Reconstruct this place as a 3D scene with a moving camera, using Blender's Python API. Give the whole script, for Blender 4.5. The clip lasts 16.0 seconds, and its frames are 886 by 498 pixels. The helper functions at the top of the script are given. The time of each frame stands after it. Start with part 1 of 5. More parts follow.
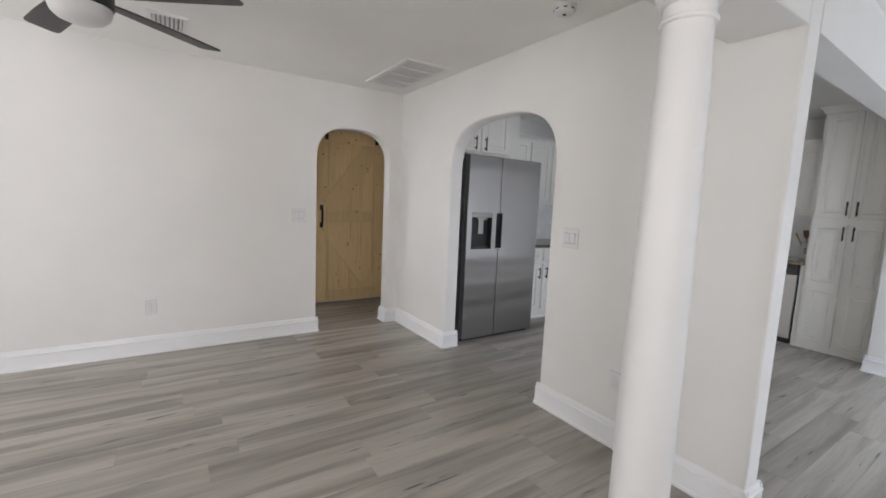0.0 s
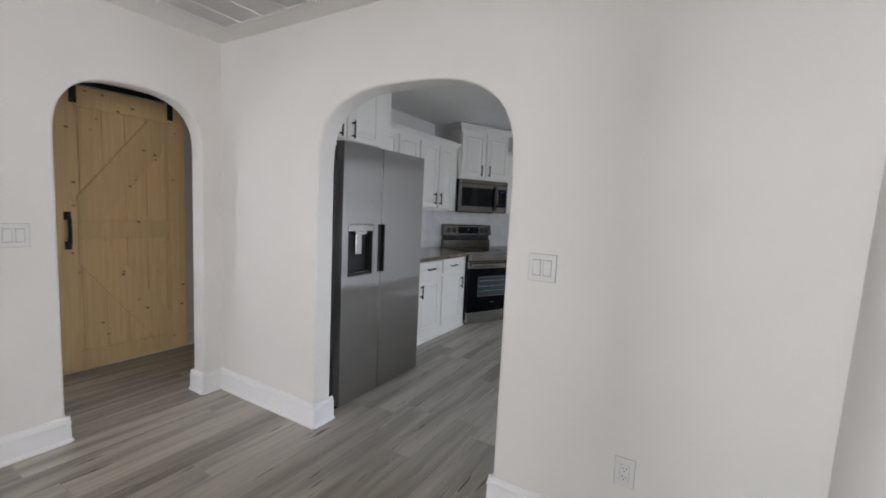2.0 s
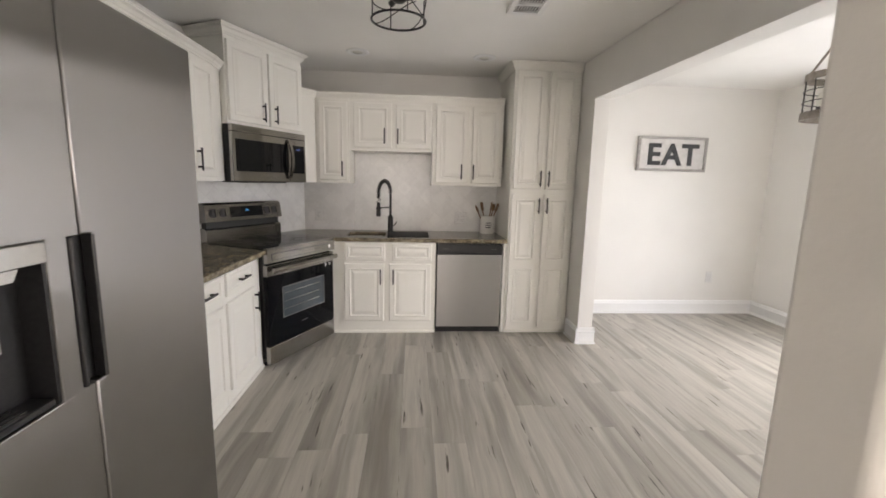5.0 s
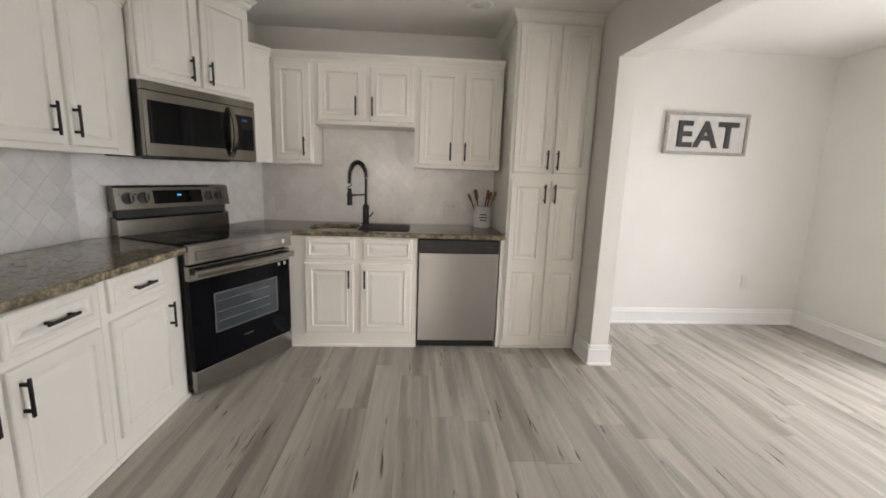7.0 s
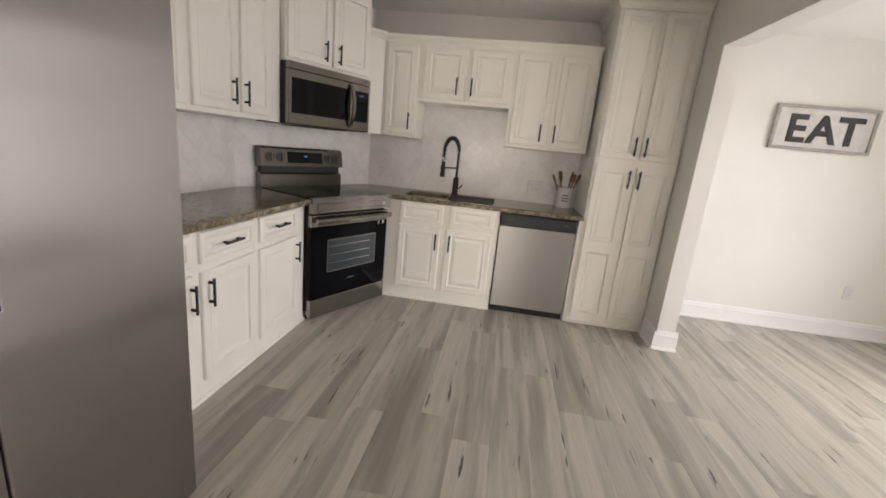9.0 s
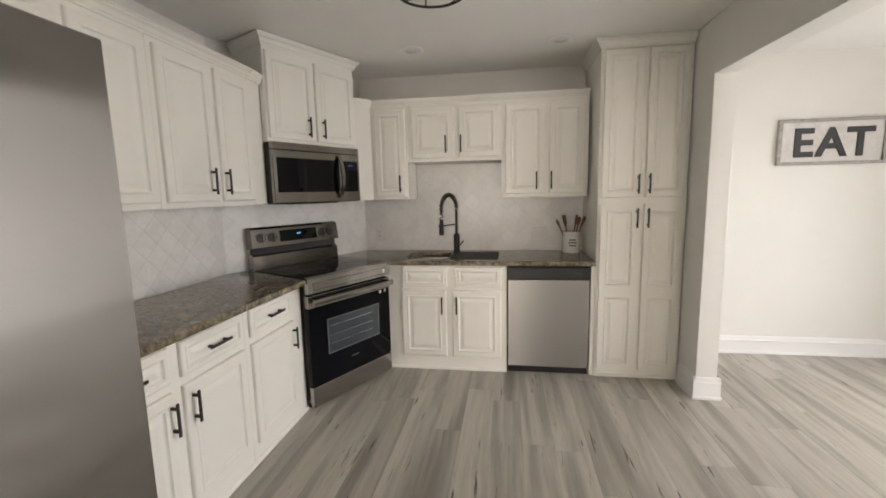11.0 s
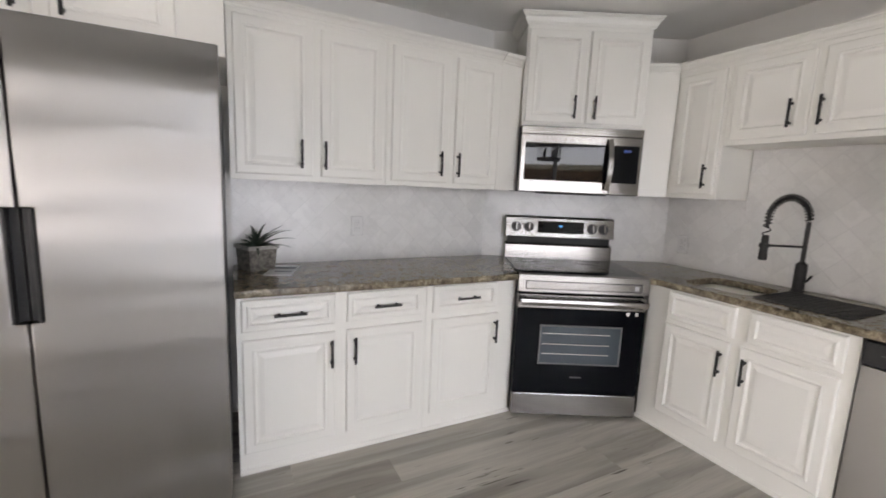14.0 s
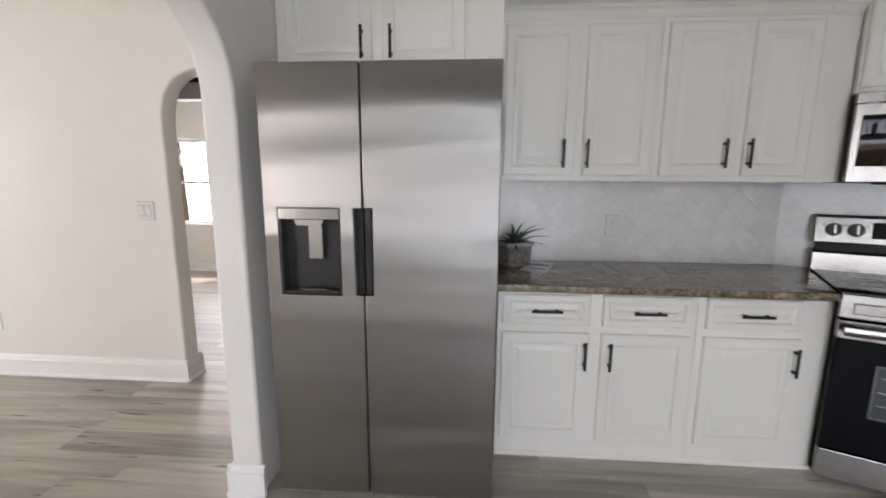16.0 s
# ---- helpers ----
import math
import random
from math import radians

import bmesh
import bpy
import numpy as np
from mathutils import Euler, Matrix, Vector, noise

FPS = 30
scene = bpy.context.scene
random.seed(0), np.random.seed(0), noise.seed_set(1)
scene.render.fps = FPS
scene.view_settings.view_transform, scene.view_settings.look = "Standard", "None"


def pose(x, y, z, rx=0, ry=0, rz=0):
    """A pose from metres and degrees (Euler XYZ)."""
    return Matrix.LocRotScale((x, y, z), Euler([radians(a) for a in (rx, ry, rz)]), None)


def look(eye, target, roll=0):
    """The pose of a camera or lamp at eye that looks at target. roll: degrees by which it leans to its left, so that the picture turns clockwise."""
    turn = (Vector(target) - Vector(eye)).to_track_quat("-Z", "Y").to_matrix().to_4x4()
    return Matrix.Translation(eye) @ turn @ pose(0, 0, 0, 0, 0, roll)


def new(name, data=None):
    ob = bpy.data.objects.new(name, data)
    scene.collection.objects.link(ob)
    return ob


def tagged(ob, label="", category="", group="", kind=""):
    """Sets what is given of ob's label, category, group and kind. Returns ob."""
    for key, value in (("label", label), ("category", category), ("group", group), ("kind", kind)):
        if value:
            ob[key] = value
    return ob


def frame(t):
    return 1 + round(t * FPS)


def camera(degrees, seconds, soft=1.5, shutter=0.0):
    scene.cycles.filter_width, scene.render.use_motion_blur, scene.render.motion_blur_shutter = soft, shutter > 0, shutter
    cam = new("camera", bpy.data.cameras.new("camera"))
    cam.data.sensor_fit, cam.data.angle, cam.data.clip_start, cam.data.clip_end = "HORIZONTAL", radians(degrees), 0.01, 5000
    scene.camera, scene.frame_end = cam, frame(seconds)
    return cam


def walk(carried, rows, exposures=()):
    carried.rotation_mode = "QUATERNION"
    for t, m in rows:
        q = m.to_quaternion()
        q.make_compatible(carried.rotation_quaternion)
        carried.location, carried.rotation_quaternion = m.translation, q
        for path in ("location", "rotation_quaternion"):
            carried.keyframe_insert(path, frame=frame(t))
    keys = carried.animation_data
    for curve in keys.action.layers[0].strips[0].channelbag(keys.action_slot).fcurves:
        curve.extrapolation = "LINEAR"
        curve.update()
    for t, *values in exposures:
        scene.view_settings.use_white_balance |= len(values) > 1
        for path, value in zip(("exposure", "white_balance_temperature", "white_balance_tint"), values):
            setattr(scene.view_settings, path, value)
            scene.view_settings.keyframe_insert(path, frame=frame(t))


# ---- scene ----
cam = camera(93.6, 16.0, 1.7, 0.2)
PATH = [
    (0, (0.125, -0.07, 1.362), (1.216, 1.59, 1.129), 2.5),
    (0.5, (0.14, 0.141, 1.355), (1.371, 1.706, 1.163), 2.5),
    (1, (0.17, 0.427, 1.338), (1.626, 1.769, 1.058), 4.7),
    (1.5, (0.333, 0.767, 1.374), (1.858, 2.038, 1.132), 3.5),
    (2, (0.472, 1.129, 1.393), (2.184, 2.145, 1.199), 2.7),
    (2.5, (0.666, 1.449, 1.37), (2.458, 2.314, 1.17), 1.0),
    (3, (0.89, 1.76, 1.383), (2.748, 2.468, 1.166), 1.9),
    (3.5, (1.107, 2.002, 1.379), (3.042, 2.422, 1.096), 1.8),
    (4, (1.416, 2.147, 1.384), (3.383, 2.434, 1.165), 3.2),
    (4.5, (1.655, 2.268, 1.404), (3.637, 2.41, 1.177), 1.3),
    (5, (1.856, 2.313, 1.391), (3.826, 2.167, 1.076), 1.4),
    (5.2, (1.938, 2.278, 1.382), (3.914, 2.163, 1.092), 1.8),
    (7.3, (2.575, 2.111, 1.311), (4.535, 1.982, 0.934), 2.2),
    (7.5, (2.577, 2.123, 1.304), (4.531, 2.062, 0.882), 3.3),
    (8, (2.544, 2.17, 1.3), (4.508, 2.144, 0.921), 2.9),
    (8.5, (2.343, 2.12, 1.34), (4.302, 2.195, 0.948), 0.9),
    (9, (2.222, 2.1, 1.313), (4.149, 2.347, 0.837), 5.7),
    (9.2, (2.233, 2.088, 1.315), (4.166, 2.334, 0.865), 7.5),
    (11.3, (2.536, 2.095, 1.417), (4.5, 2.391, 1.179), -2.2),
    (11.5, (2.634, 2.046, 1.407), (4.607, 2.313, 1.218), -1.3),
    (12, (2.883, 1.926, 1.381), (4.865, 2.065, 1.149), -0.1),
    (12.5, (3.128, 1.899, 1.397), (5.108, 2.172, 1.318), 0.7),
    (12.7, (3.276, 1.827, 1.393), (5.197, 2.376, 1.316), -0.2),
    (13, (3.398, 1.83, 1.398), (5.107, 2.869, 1.348), 2.1),
    (13.2, (3.46, 1.73, 1.408), (5.009, 2.99, 1.342), 2.0),
    (13.5, (3.417, 1.642, 1.381), (4.721, 3.156, 1.281), 0.9),
    (13.7, (3.415, 1.56, 1.379), (4.565, 3.186, 1.189), 1.7),
    (14, (3.367, 1.441, 1.369), (4.265, 3.204, 1.074), 2.5),
    (14.5, (3.412, 1.351, 1.36), (3.92, 3.259, 1.043), 0.7),
    (15, (3.487, 1.287, 1.354), (3.802, 3.233, 1.014), 2.5),
    (15.5, (3.438, 1.313, 1.349), (3.538, 3.278, 0.99), 1.5),
    (16, (3.238, 1.482, 1.372), (3.098, 3.449, 1.039), 0.3),
]
EXPOSURES = [(0.0, -0.38, 6800, 18), (1.5, -0.32, 6750, 17), (3.0, -0.22, 6650, 19), (4.0, 0.01, 6750, 19), (4.5, 0.20, 7150, 20), (5.0, 0.39, 8000, 21), (7.5, 0.20, 8150, 20), (9.0, 0.30, 8400, 22), (11.5, 0.31, 8400, 20), (12.5, 0.27, 8500, 20), (13.0, 0.36, 8000, 21), (13.5, 0.44, 7400, 20), (14.5, 0.38, 7750, 23), (15.0, 0.31, 7800, 22), (16.0, 0.08, 7300, 20)]

walk(cam, [(t, look(eye, target, roll)) for t, eye, target, roll in PATH], EXPOSURES)

# ---- world and daylight ----
world = bpy.data.worlds.new("sky")
scene.world = world
world.use_nodes = True
_n = world.node_tree.nodes
_sky = _n.new("ShaderNodeTexSky")
_sky.sky_type, _sky.sun_disc = "NISHITA", False
_sky.sun_elevation, _sky.sun_rotation = radians(50), radians(200)
world.node_tree.links.new(_sky.outputs[0], _n["Background"].inputs[0])
_n["Background"].inputs[1].default_value = 0.15

_sun = bpy.data.lights.new("sun", "SUN")
_sun.energy, _sun.angle, _sun.color = 5.0, radians(0.6), (1, 0.95, 0.88)
sun = new("sun", _sun)
sun.matrix_world = look((0, 0, 20), (-4.0, -13.0, 0))  # stands behind the house, away from the front windows


def window_light(x, y, z, facing, w, h, watts, colour=(0.93, 0.97, 1.0)):
    """An added area lamp that stands in for daylight through a window."""
    d = bpy.data.lights.new("window_light", "AREA")
    d.shape, d.size, d.size_y, d.energy, d.color = "RECTANGLE", w, h, watts, colour
    ob = new("window_light", d)
    ob.matrix_world = look((x, y, z), (x + facing[0], y + facing[1], z + facing[2]))
    return ob


window_light(-0.9, -1.75, 1.3, (0, 1, 0.5), 1.7, 1.5, 62, (0.92, 0.96, 1.0))
window_light(-3.42, 2.7, 1.3, (1, 0, 0.5), 1.9, 1.5, 47, (0.86, 0.93, 1.0))
# added sky panel outdoors, above the fence line, aimed down through the glass door
window_light(4.1, -2.9, 2.78, (0, 1, -0.75), 3.0, 2.0, 120, (0.70, 0.84, 1.0))
# added low lamp at the glass door, in place of light bounced off the ground
window_light(4.1, -1.80, 0.80, (0, 1, 0.25), 1.8, 1.5, 34, (0.70, 0.84, 1.0))
window_light(-0.6, 7.62, 1.3, (0, -1, -0.05), 1.1, 1.2, 36, (0.86, 0.93, 1.0))


# ---- materials ----
def mat(name, rough=0.5, metal=0.0, base=(0.8, 0.8, 0.8), spec=0.5):
    m = bpy.data.materials.new(name)
    m.use_nodes = True
    p = m.node_tree.nodes["Principled BSDF"]
    p.inputs["Base Color"].default_value = (*base, 1)
    p.inputs["Roughness"].default_value = rough
    p.inputs["Metallic"].default_value = metal
    p.inputs["Specular IOR Level"].default_value = spec
    return m, m.node_tree.nodes, m.node_tree.links, p


def noise_tex(n, l, scale, detail=4, rough=0.55, stretch=(1, 1, 1), source=None):
    t = n.new("ShaderNodeTexNoise")
    t.inputs["Scale"].default_value, t.inputs["Detail"].default_value, t.inputs["Roughness"].default_value = scale, detail, rough
    mp = n.new("ShaderNodeMapping")
    mp.inputs["Scale"].default_value = stretch
    if source is None:
        source = n.new("ShaderNodeNewGeometry").outputs["Position"]
    l.new(source, mp.inputs["Vector"])
    l.new(mp.outputs[0], t.inputs["Vector"])
    return t.outputs["Fac"]


def ramp(n, l, fac, stops):
    r = n.new("ShaderNodeValToRGB")
    e = r.color_ramp.elements
    while len(e) < len(stops):
        e.new(0.5)
    for i, (at, c) in enumerate(stops):
        e[i].position = at
        e[i].color = (*c, 1) if len(c) == 3 else c
    l.new(fac, r.inputs[0])
    return r.outputs[0]


def bump(n, l, p, height, strength, dist=0.01):
    b = n.new("ShaderNodeBump")
    b.inputs["Strength"].default_value, b.inputs["Distance"].default_value = strength, dist
    l.new(height, b.inputs["Height"])
    l.new(b.outputs[0], p.inputs["Normal"])
    return b


def paint(name, c, rough, grain=60, strength=0.15, dist=0.004, vary=0.03):
    m, n, l, p = mat(name, rough)
    big = noise_tex(n, l, 1.3, 3)
    l.new(ramp(n, l, big, [(0.3, tuple(v * (1 - vary) for v in c)), (0.7, tuple(min(1, v * (1 + vary)) for v in c))]), p.inputs["Base Color"])
    bump(n, l, p, noise_tex(n, l, grain, 5, 0.6), strength, dist)
    return m


def mixed(n, l, fac, a, b, mode="MIX"):
    x = n.new("ShaderNodeMix")
    x.data_type, x.blend_type = "RGBA", mode
    for s, v in ((x.inputs["Factor"], fac), (x.inputs["A"], a), (x.inputs["B"], b)):
        if isinstance(v, (int, float)):
            s.default_value = v
        elif isinstance(v, tuple):
            s.default_value = (*v, 1)
        else:
            l.new(v, s)
    return x.outputs["Result"]


WALL = paint("wall_paint", (0.81, 0.793, 0.755), 0.5, 60, 0.22, 0.004)
CEIL = paint("ceiling_paint", (0.87, 0.855, 0.82), 0.8, 22, 0.35, 0.006)
TRIM = paint("trim_paint", (0.86, 0.86, 0.85), 0.3, 30, 0.03, 0.002, 0.015)
CAB = paint("cabinet_paint", (0.89, 0.87, 0.81), 0.33, 40, 0.05, 0.002, 0.02)
COLUMN = paint("column_paint", (0.82, 0.81, 0.78), 0.4, 40, 0.08, 0.003, 0.02)


def plank_material():
    m, n, l, p = mat("vinyl_plank", 0.34)
    rnd = n.new("ShaderNodeObjectInfo").outputs["Random"]
    isl = n.new("ShaderNodeNewGeometry").outputs["Random Per Island"]
    sm = n.new("ShaderNodeMath")
    sm.operation = "ADD"
    l.new(rnd, sm.inputs[0])
    l.new(isl, sm.inputs[1])
    fr = n.new("ShaderNodeMath")
    fr.operation = "FRACT"
    l.new(sm.outputs[0], fr.inputs[0])
    off = n.new("ShaderNodeCombineXYZ")
    for i, k in enumerate((37.0, 11.0, 23.0)):
        mu = n.new("ShaderNodeMath")
        mu.operation = "MULTIPLY"
        mu.inputs[1].default_value = k
        l.new(fr.outputs[0], mu.inputs[0])
        l.new(mu.outputs[0], off.inputs[i])
    va = n.new("ShaderNodeVectorMath")
    va.operation = "ADD"
    l.new(n.new("ShaderNodeNewGeometry").outputs["Position"], va.inputs[0])
    l.new(off.outputs[0], va.inputs[1])
    src = va.outputs[0]
    tone = ramp(n, l, fr.outputs[0], [(0.0, (0.37, 0.342, 0.297)), (0.25, (0.51, 0.478, 0.42)), (0.5, (0.44, 0.41, 0.359)), (0.75, (0.535, 0.503, 0.443)), (1.0, (0.40, 0.37, 0.323))])
    wob = noise_tex(n, l, 1.0, 2, 0.5, (2.0, 5, 1), src)
    sh = n.new("ShaderNodeCombineXYZ")
    k = n.new("ShaderNodeMath")
    k.operation = "MULTIPLY"
    k.inputs[1].default_value = 0.05
    l.new(wob, k.inputs[0])
    l.new(k.outputs[0], sh.inputs[1])
    vb = n.new("ShaderNodeVectorMath")
    vb.operation = "ADD"
    l.new(src, vb.inputs[0])
    l.new(sh.outputs[0], vb.inputs[1])
    bent = vb.outputs[0]
    broad = noise_tex(n, l, 1.0, 2, 0.45, (0.8, 11, 1), bent)
    c = mixed(n, l, ramp(n, l, broad, [(0.44, (0, 0, 0)), (0.60, (0.7, 0.7, 0.7)), (0.74, (1, 1, 1))]), tone, mixed(n, l, 1.0, tone, (0.58, 0.57, 0.56), "MULTIPLY"))
    mid = noise_tex(n, l, 1.0, 3, 0.55, (1.6, 34, 1), bent)
    c = mixed(n, l, 1.0, c, ramp(n, l, mid, [(0.35, (0.90, 0.90, 0.90)), (0.60, (1.04, 1.04, 1.04))]), "MULTIPLY")
    fine = noise_tex(n, l, 1.0, 6, 0.65, (6, 150, 1), bent)
    c = mixed(n, l, 1.0, c, ramp(n, l, fine, [(0.3, (0.90, 0.90, 0.90)), (0.7, (1.04, 1.04, 1.04))]), "MULTIPLY")
    crack = noise_tex(n, l, 1.0, 3, 0.55, (3.6, 48, 1), bent)
    patch = noise_tex(n, l, 1.0, 2, 0.5, (1.7, 7, 1), src)
    ml = n.new("ShaderNodeMath")
    ml.operation = "MULTIPLY"
    l.new(ramp(n, l, crack, [(0.635, (0, 0, 0)), (0.69, (1, 1, 1))]), ml.inputs[0])
    l.new(ramp(n, l, patch, [(0.49, (0, 0, 0)), (0.56, (1, 1, 1))]), ml.inputs[1])
    c = mixed(n, l, ml.outputs[0], c, (0.085, 0.07, 0.055))
    l.new(c, p.inputs["Base Color"])
    l.new(ramp(n, l, fine, [(0.3, (0.42, 0.42, 0.42)), (0.7, (0.30, 0.30, 0.30))]), p.inputs["Roughness"])
    bump(n, l, p, fine, 0.12, 0.002)
    return m


def granite_material():
    m, n, l, p = mat("granite", 0.12)
    a = noise_tex(n, l, 38, 8, 0.75)
    b = noise_tex(n, l, 9, 5, 0.65)
    c = ramp(n, l, a, [(0.30, (0.045, 0.04, 0.033)), (0.42, (0.14, 0.115, 0.083)), (0.52, (0.25, 0.213, 0.155)), (0.62, (0.42, 0.375, 0.295)), (0.75, (0.15, 0.13, 0.10))])
    d = ramp(n, l, b, [(0.35, (0.55, 0.52, 0.47)), (0.65, (1.15, 1.1, 1.0))])
    c = mixed(n, l, 1.0, c, d, "MULTIPLY")
    s = noise_tex(n, l, 120, 4, 0.7)
    c = mixed(n, l, ramp(n, l, s, [(0.62, (0, 0, 0)), (0.68, (1, 1, 1))]), c, (0.025, 0.02, 0.018))
    l.new(c, p.inputs["Base Color"])
    bump(n, l, p, s, 0.02, 0.001)
    return m


def steel_material(name, axis, base=(0.50, 0.495, 0.485), rough=0.30, turn=(1, 0, 0), grain=0.8, wave=0.0):
    """Brushed stainless steel; axis: the stretch of the brush marks."""
    m, n, l, p = mat(name, rough, 1.0, base)
    tc = n.new("ShaderNodeTexCoord").outputs["Object"]
    f = noise_tex(n, l, 1.0, 3, 0.6, axis, tc)
    l.new(ramp(n, l, f, [(0.3, (rough - 0.004,) * 3), (0.7, (rough + 0.006,) * 3)]), p.inputs["Roughness"])
    l.new(mixed(n, l, f, tuple(v * 0.985 for v in base), tuple(v * 1.01 for v in base)), p.inputs["Base Color"])
    p.inputs["Anisotropic"].default_value = grain
    if wave:
        bump(n, l, p, noise_tex(n, l, 1.0, 1, 0.4, (0.6, 0.6, 4.2), tc), 1.0, wave)
    way = n.new("ShaderNodeCombineXYZ")
    for i in range(3):
        way.inputs[i].default_value = turn[i]
    l.new(way.outputs[0], p.inputs["Tangent"])
    return m


def pine_material():
    m, n, l, p = mat("knotty_pine", 0.5)
    tc = n.new("ShaderNodeTexCoord").outputs["Object"]
    rnd = n.new("ShaderNodeObjectInfo").outputs["Random"]
    g = noise_tex(n, l, 1.0, 5, 0.6, (45, 6, 2.2), tc)
    c = ramp(n, l, g, [(0.3, (0.82, 0.57, 0.28)), (0.55, (0.88, 0.65, 0.345)), (0.75, (0.91, 0.71, 0.41))])
    v = n.new("ShaderNodeTexVoronoi")
    v.inputs["Scale"].default_value = 1.0
    mp = n.new("ShaderNodeMapping")
    mp.inputs["Scale"].default_value = (8, 3, 11)
    l.new(tc, mp.inputs[0])
    l.new(mp.outputs[0], v.inputs["Vector"])
    k = ramp(n, l, v.outputs["Distance"], [(0.05, (1, 1, 1)), (0.14, (0, 0, 0))])
    c = mixed(n, l, k, c, (0.30, 0.15, 0.055))
    c = mixed(n, l, 1.0, c, ramp(n, l, rnd, [(0, (0.88, 0.87, 0.85)), (1, (1.06, 1.05, 1.03))]), "MULTIPLY")
    l.new(c, p.inputs["Base Color"])
    bump(n, l, p, g, 0.1, 0.002)
    return m


def marble_material():
    m, n, l, p = mat("marble_tile", 0.22)
    rnd = n.new("ShaderNodeObjectInfo").outputs["Random"]
    v = noise_tex(n, l, 6, 8, 0.7)
    c = ramp(n, l, v, [(0.36, (0.85, 0.84, 0.82)), (0.48, (0.80, 0.79, 0.77)), (0.54, (0.85, 0.84, 0.82))])
    c = mixed(n, l, 1.0, c, ramp(n, l, rnd, [(0, (0.96, 0.96, 0.96)), (1, (1.03, 1.03, 1.03))]), "MULTIPLY")
    l.new(c, p.inputs["Base Color"])
    return m


def speckled(name, c0, c1, scale, rough, metal=0.0, strength=0.1):
    m, n, l, p = mat(name, rough, metal)
    f = noise_tex(n, l, scale, 5, 0.6)
    l.new(ramp(n, l, f, [(0.35, c0), (0.65, c1)]), p.inputs["Base Color"])
    bump(n, l, p, f, strength, 0.002)
    return m


PLANK = plank_material()
GRANITE = granite_material()
STEEL_H = steel_material("brushed_steel_across", (1, 1, 320), (0.36, 0.345, 0.328), 0.17, (0, 0, 1), 0.75)
STEEL_DOOR = steel_material("brushed_steel_door", (0.7, 0.7, 500), (0.345, 0.337, 0.328), 0.29, (1, 0, 0), 0.92, 0.02)
STEEL_V = steel_material("brushed_steel_upright", (60, 60, 0.7), (0.45, 0.44, 0.425), 0.31, (0, 0, 1))
STEEL_R = steel_material("brushed_steel_range", (1, 1, 120), (0.33, 0.315, 0.298), 0.19, (0, 0, 1), 0.7)
PINE = pine_material()
MARBLE = marble_material()
GROUT = speckled("grout", (0.67, 0.66, 0.64), (0.73, 0.72, 0.70), 80, 0.8)
BLACK = speckled("black_metal", (0.018, 0.017, 0.016), (0.03, 0.028, 0.027), 60, 0.42, 0.3, 0.05)
DARKPLASTIC = speckled("dark_plastic", (0.012, 0.012, 0.013), (0.02, 0.02, 0.021), 90, 0.38, 0, 0.03)
SIDEGREY = speckled("grey_enamel", (0.075, 0.075, 0.078), (0.09, 0.09, 0.093), 150, 0.45, 0, 0.08)
GLASSBLACK = mat("black_glass", 0.025, 0, (0.004, 0.0045, 0.006), 0.38)[0]
CERAMGLASS = mat("black_ceramic_glass", 0.04, 0, (0.004, 0.0045, 0.006), 0.5)[0]
CERAMGLASS.node_tree.nodes["Principled BSDF"].inputs["IOR"].default_value = 1.2
OVENGLASS = mat("oven_window_glass", 0.04, 0, (0.042, 0.057, 0.068), 0.7)[0]
CHROME = speckled("chrome", (0.62, 0.62, 0.62), (0.68, 0.68, 0.67), 40, 0.16, 1.0, 0.01)
PLATE = mat("white_plastic", 0.3, 0, (0.76, 0.75, 0.735))[0]
# darker grey: shade at plate edges and around rockers, put into colour
PLATESHADE = mat("plate_shade", 0.6, 0, (0.42, 0.41, 0.395))[0]
VENTGAP = mat("vent_gap", 0.7, 0, (0.26, 0.25, 0.24))[0]
SLOT = mat("dark_slot", 0.7, 0, (0.03, 0.03, 0.03))[0]
VENTWHITE = paint("vent_enamel", (0.80, 0.79, 0.77), 0.4, 60, 0.05, 0.001)
SIGNWHITE = speckled("whitewashed_board", (0.62, 0.60, 0.57), (0.74, 0.72, 0.70), 14, 0.7)
SIGNGREY = speckled("weathered_frame", (0.30, 0.285, 0.265), (0.46, 0.44, 0.41), 35, 0.75)
LETTER = speckled("charcoal_letters", (0.03, 0.032, 0.035), (0.05, 0.052, 0.055), 50, 0.6)
GREYWOOD = speckled("grey_washed_wood", (0.22, 0.19, 0.16), (0.36, 0.32, 0.28), 22, 0.7)
LEAF = speckled("succulent_leaf", (0.028, 0.045, 0.030), (0.07, 0.10, 0.065), 30, 0.5)
POTSTONE = speckled("carved_pot", (0.09, 0.08, 0.07), (0.26, 0.24, 0.21), 55, 0.85, 0, 0.6)
SOIL = speckled("soil", (0.02, 0.015, 0.01), (0.05, 0.04, 0.03), 80, 0.95)
CERAMIC = paint("white_ceramic", (0.80, 0.79, 0.76), 0.22, 20, 0.02, 0.001, 0.01)
UTENSIL = speckled("utensil_wood", (0.20, 0.10, 0.045), (0.34, 0.19, 0.09), 25, 0.55)
PAPER = mat("glossy_paper", 0.3, 0, (0.72, 0.73, 0.75))[0]
INK = mat("printed_ink", 0.4, 0, (0.12, 0.14, 0.17))[0]
MATDARK = speckled("dark_mat", (0.012, 0.012, 0.013), (0.022, 0.022, 0.023), 90, 0.6)
BULB = mat("bulb_glass", 0.15, 0, (0.82, 0.80, 0.74))[0]
OPAL = mat("opal_glass", 0.3, 0, (0.60, 0.59, 0.57))[0]
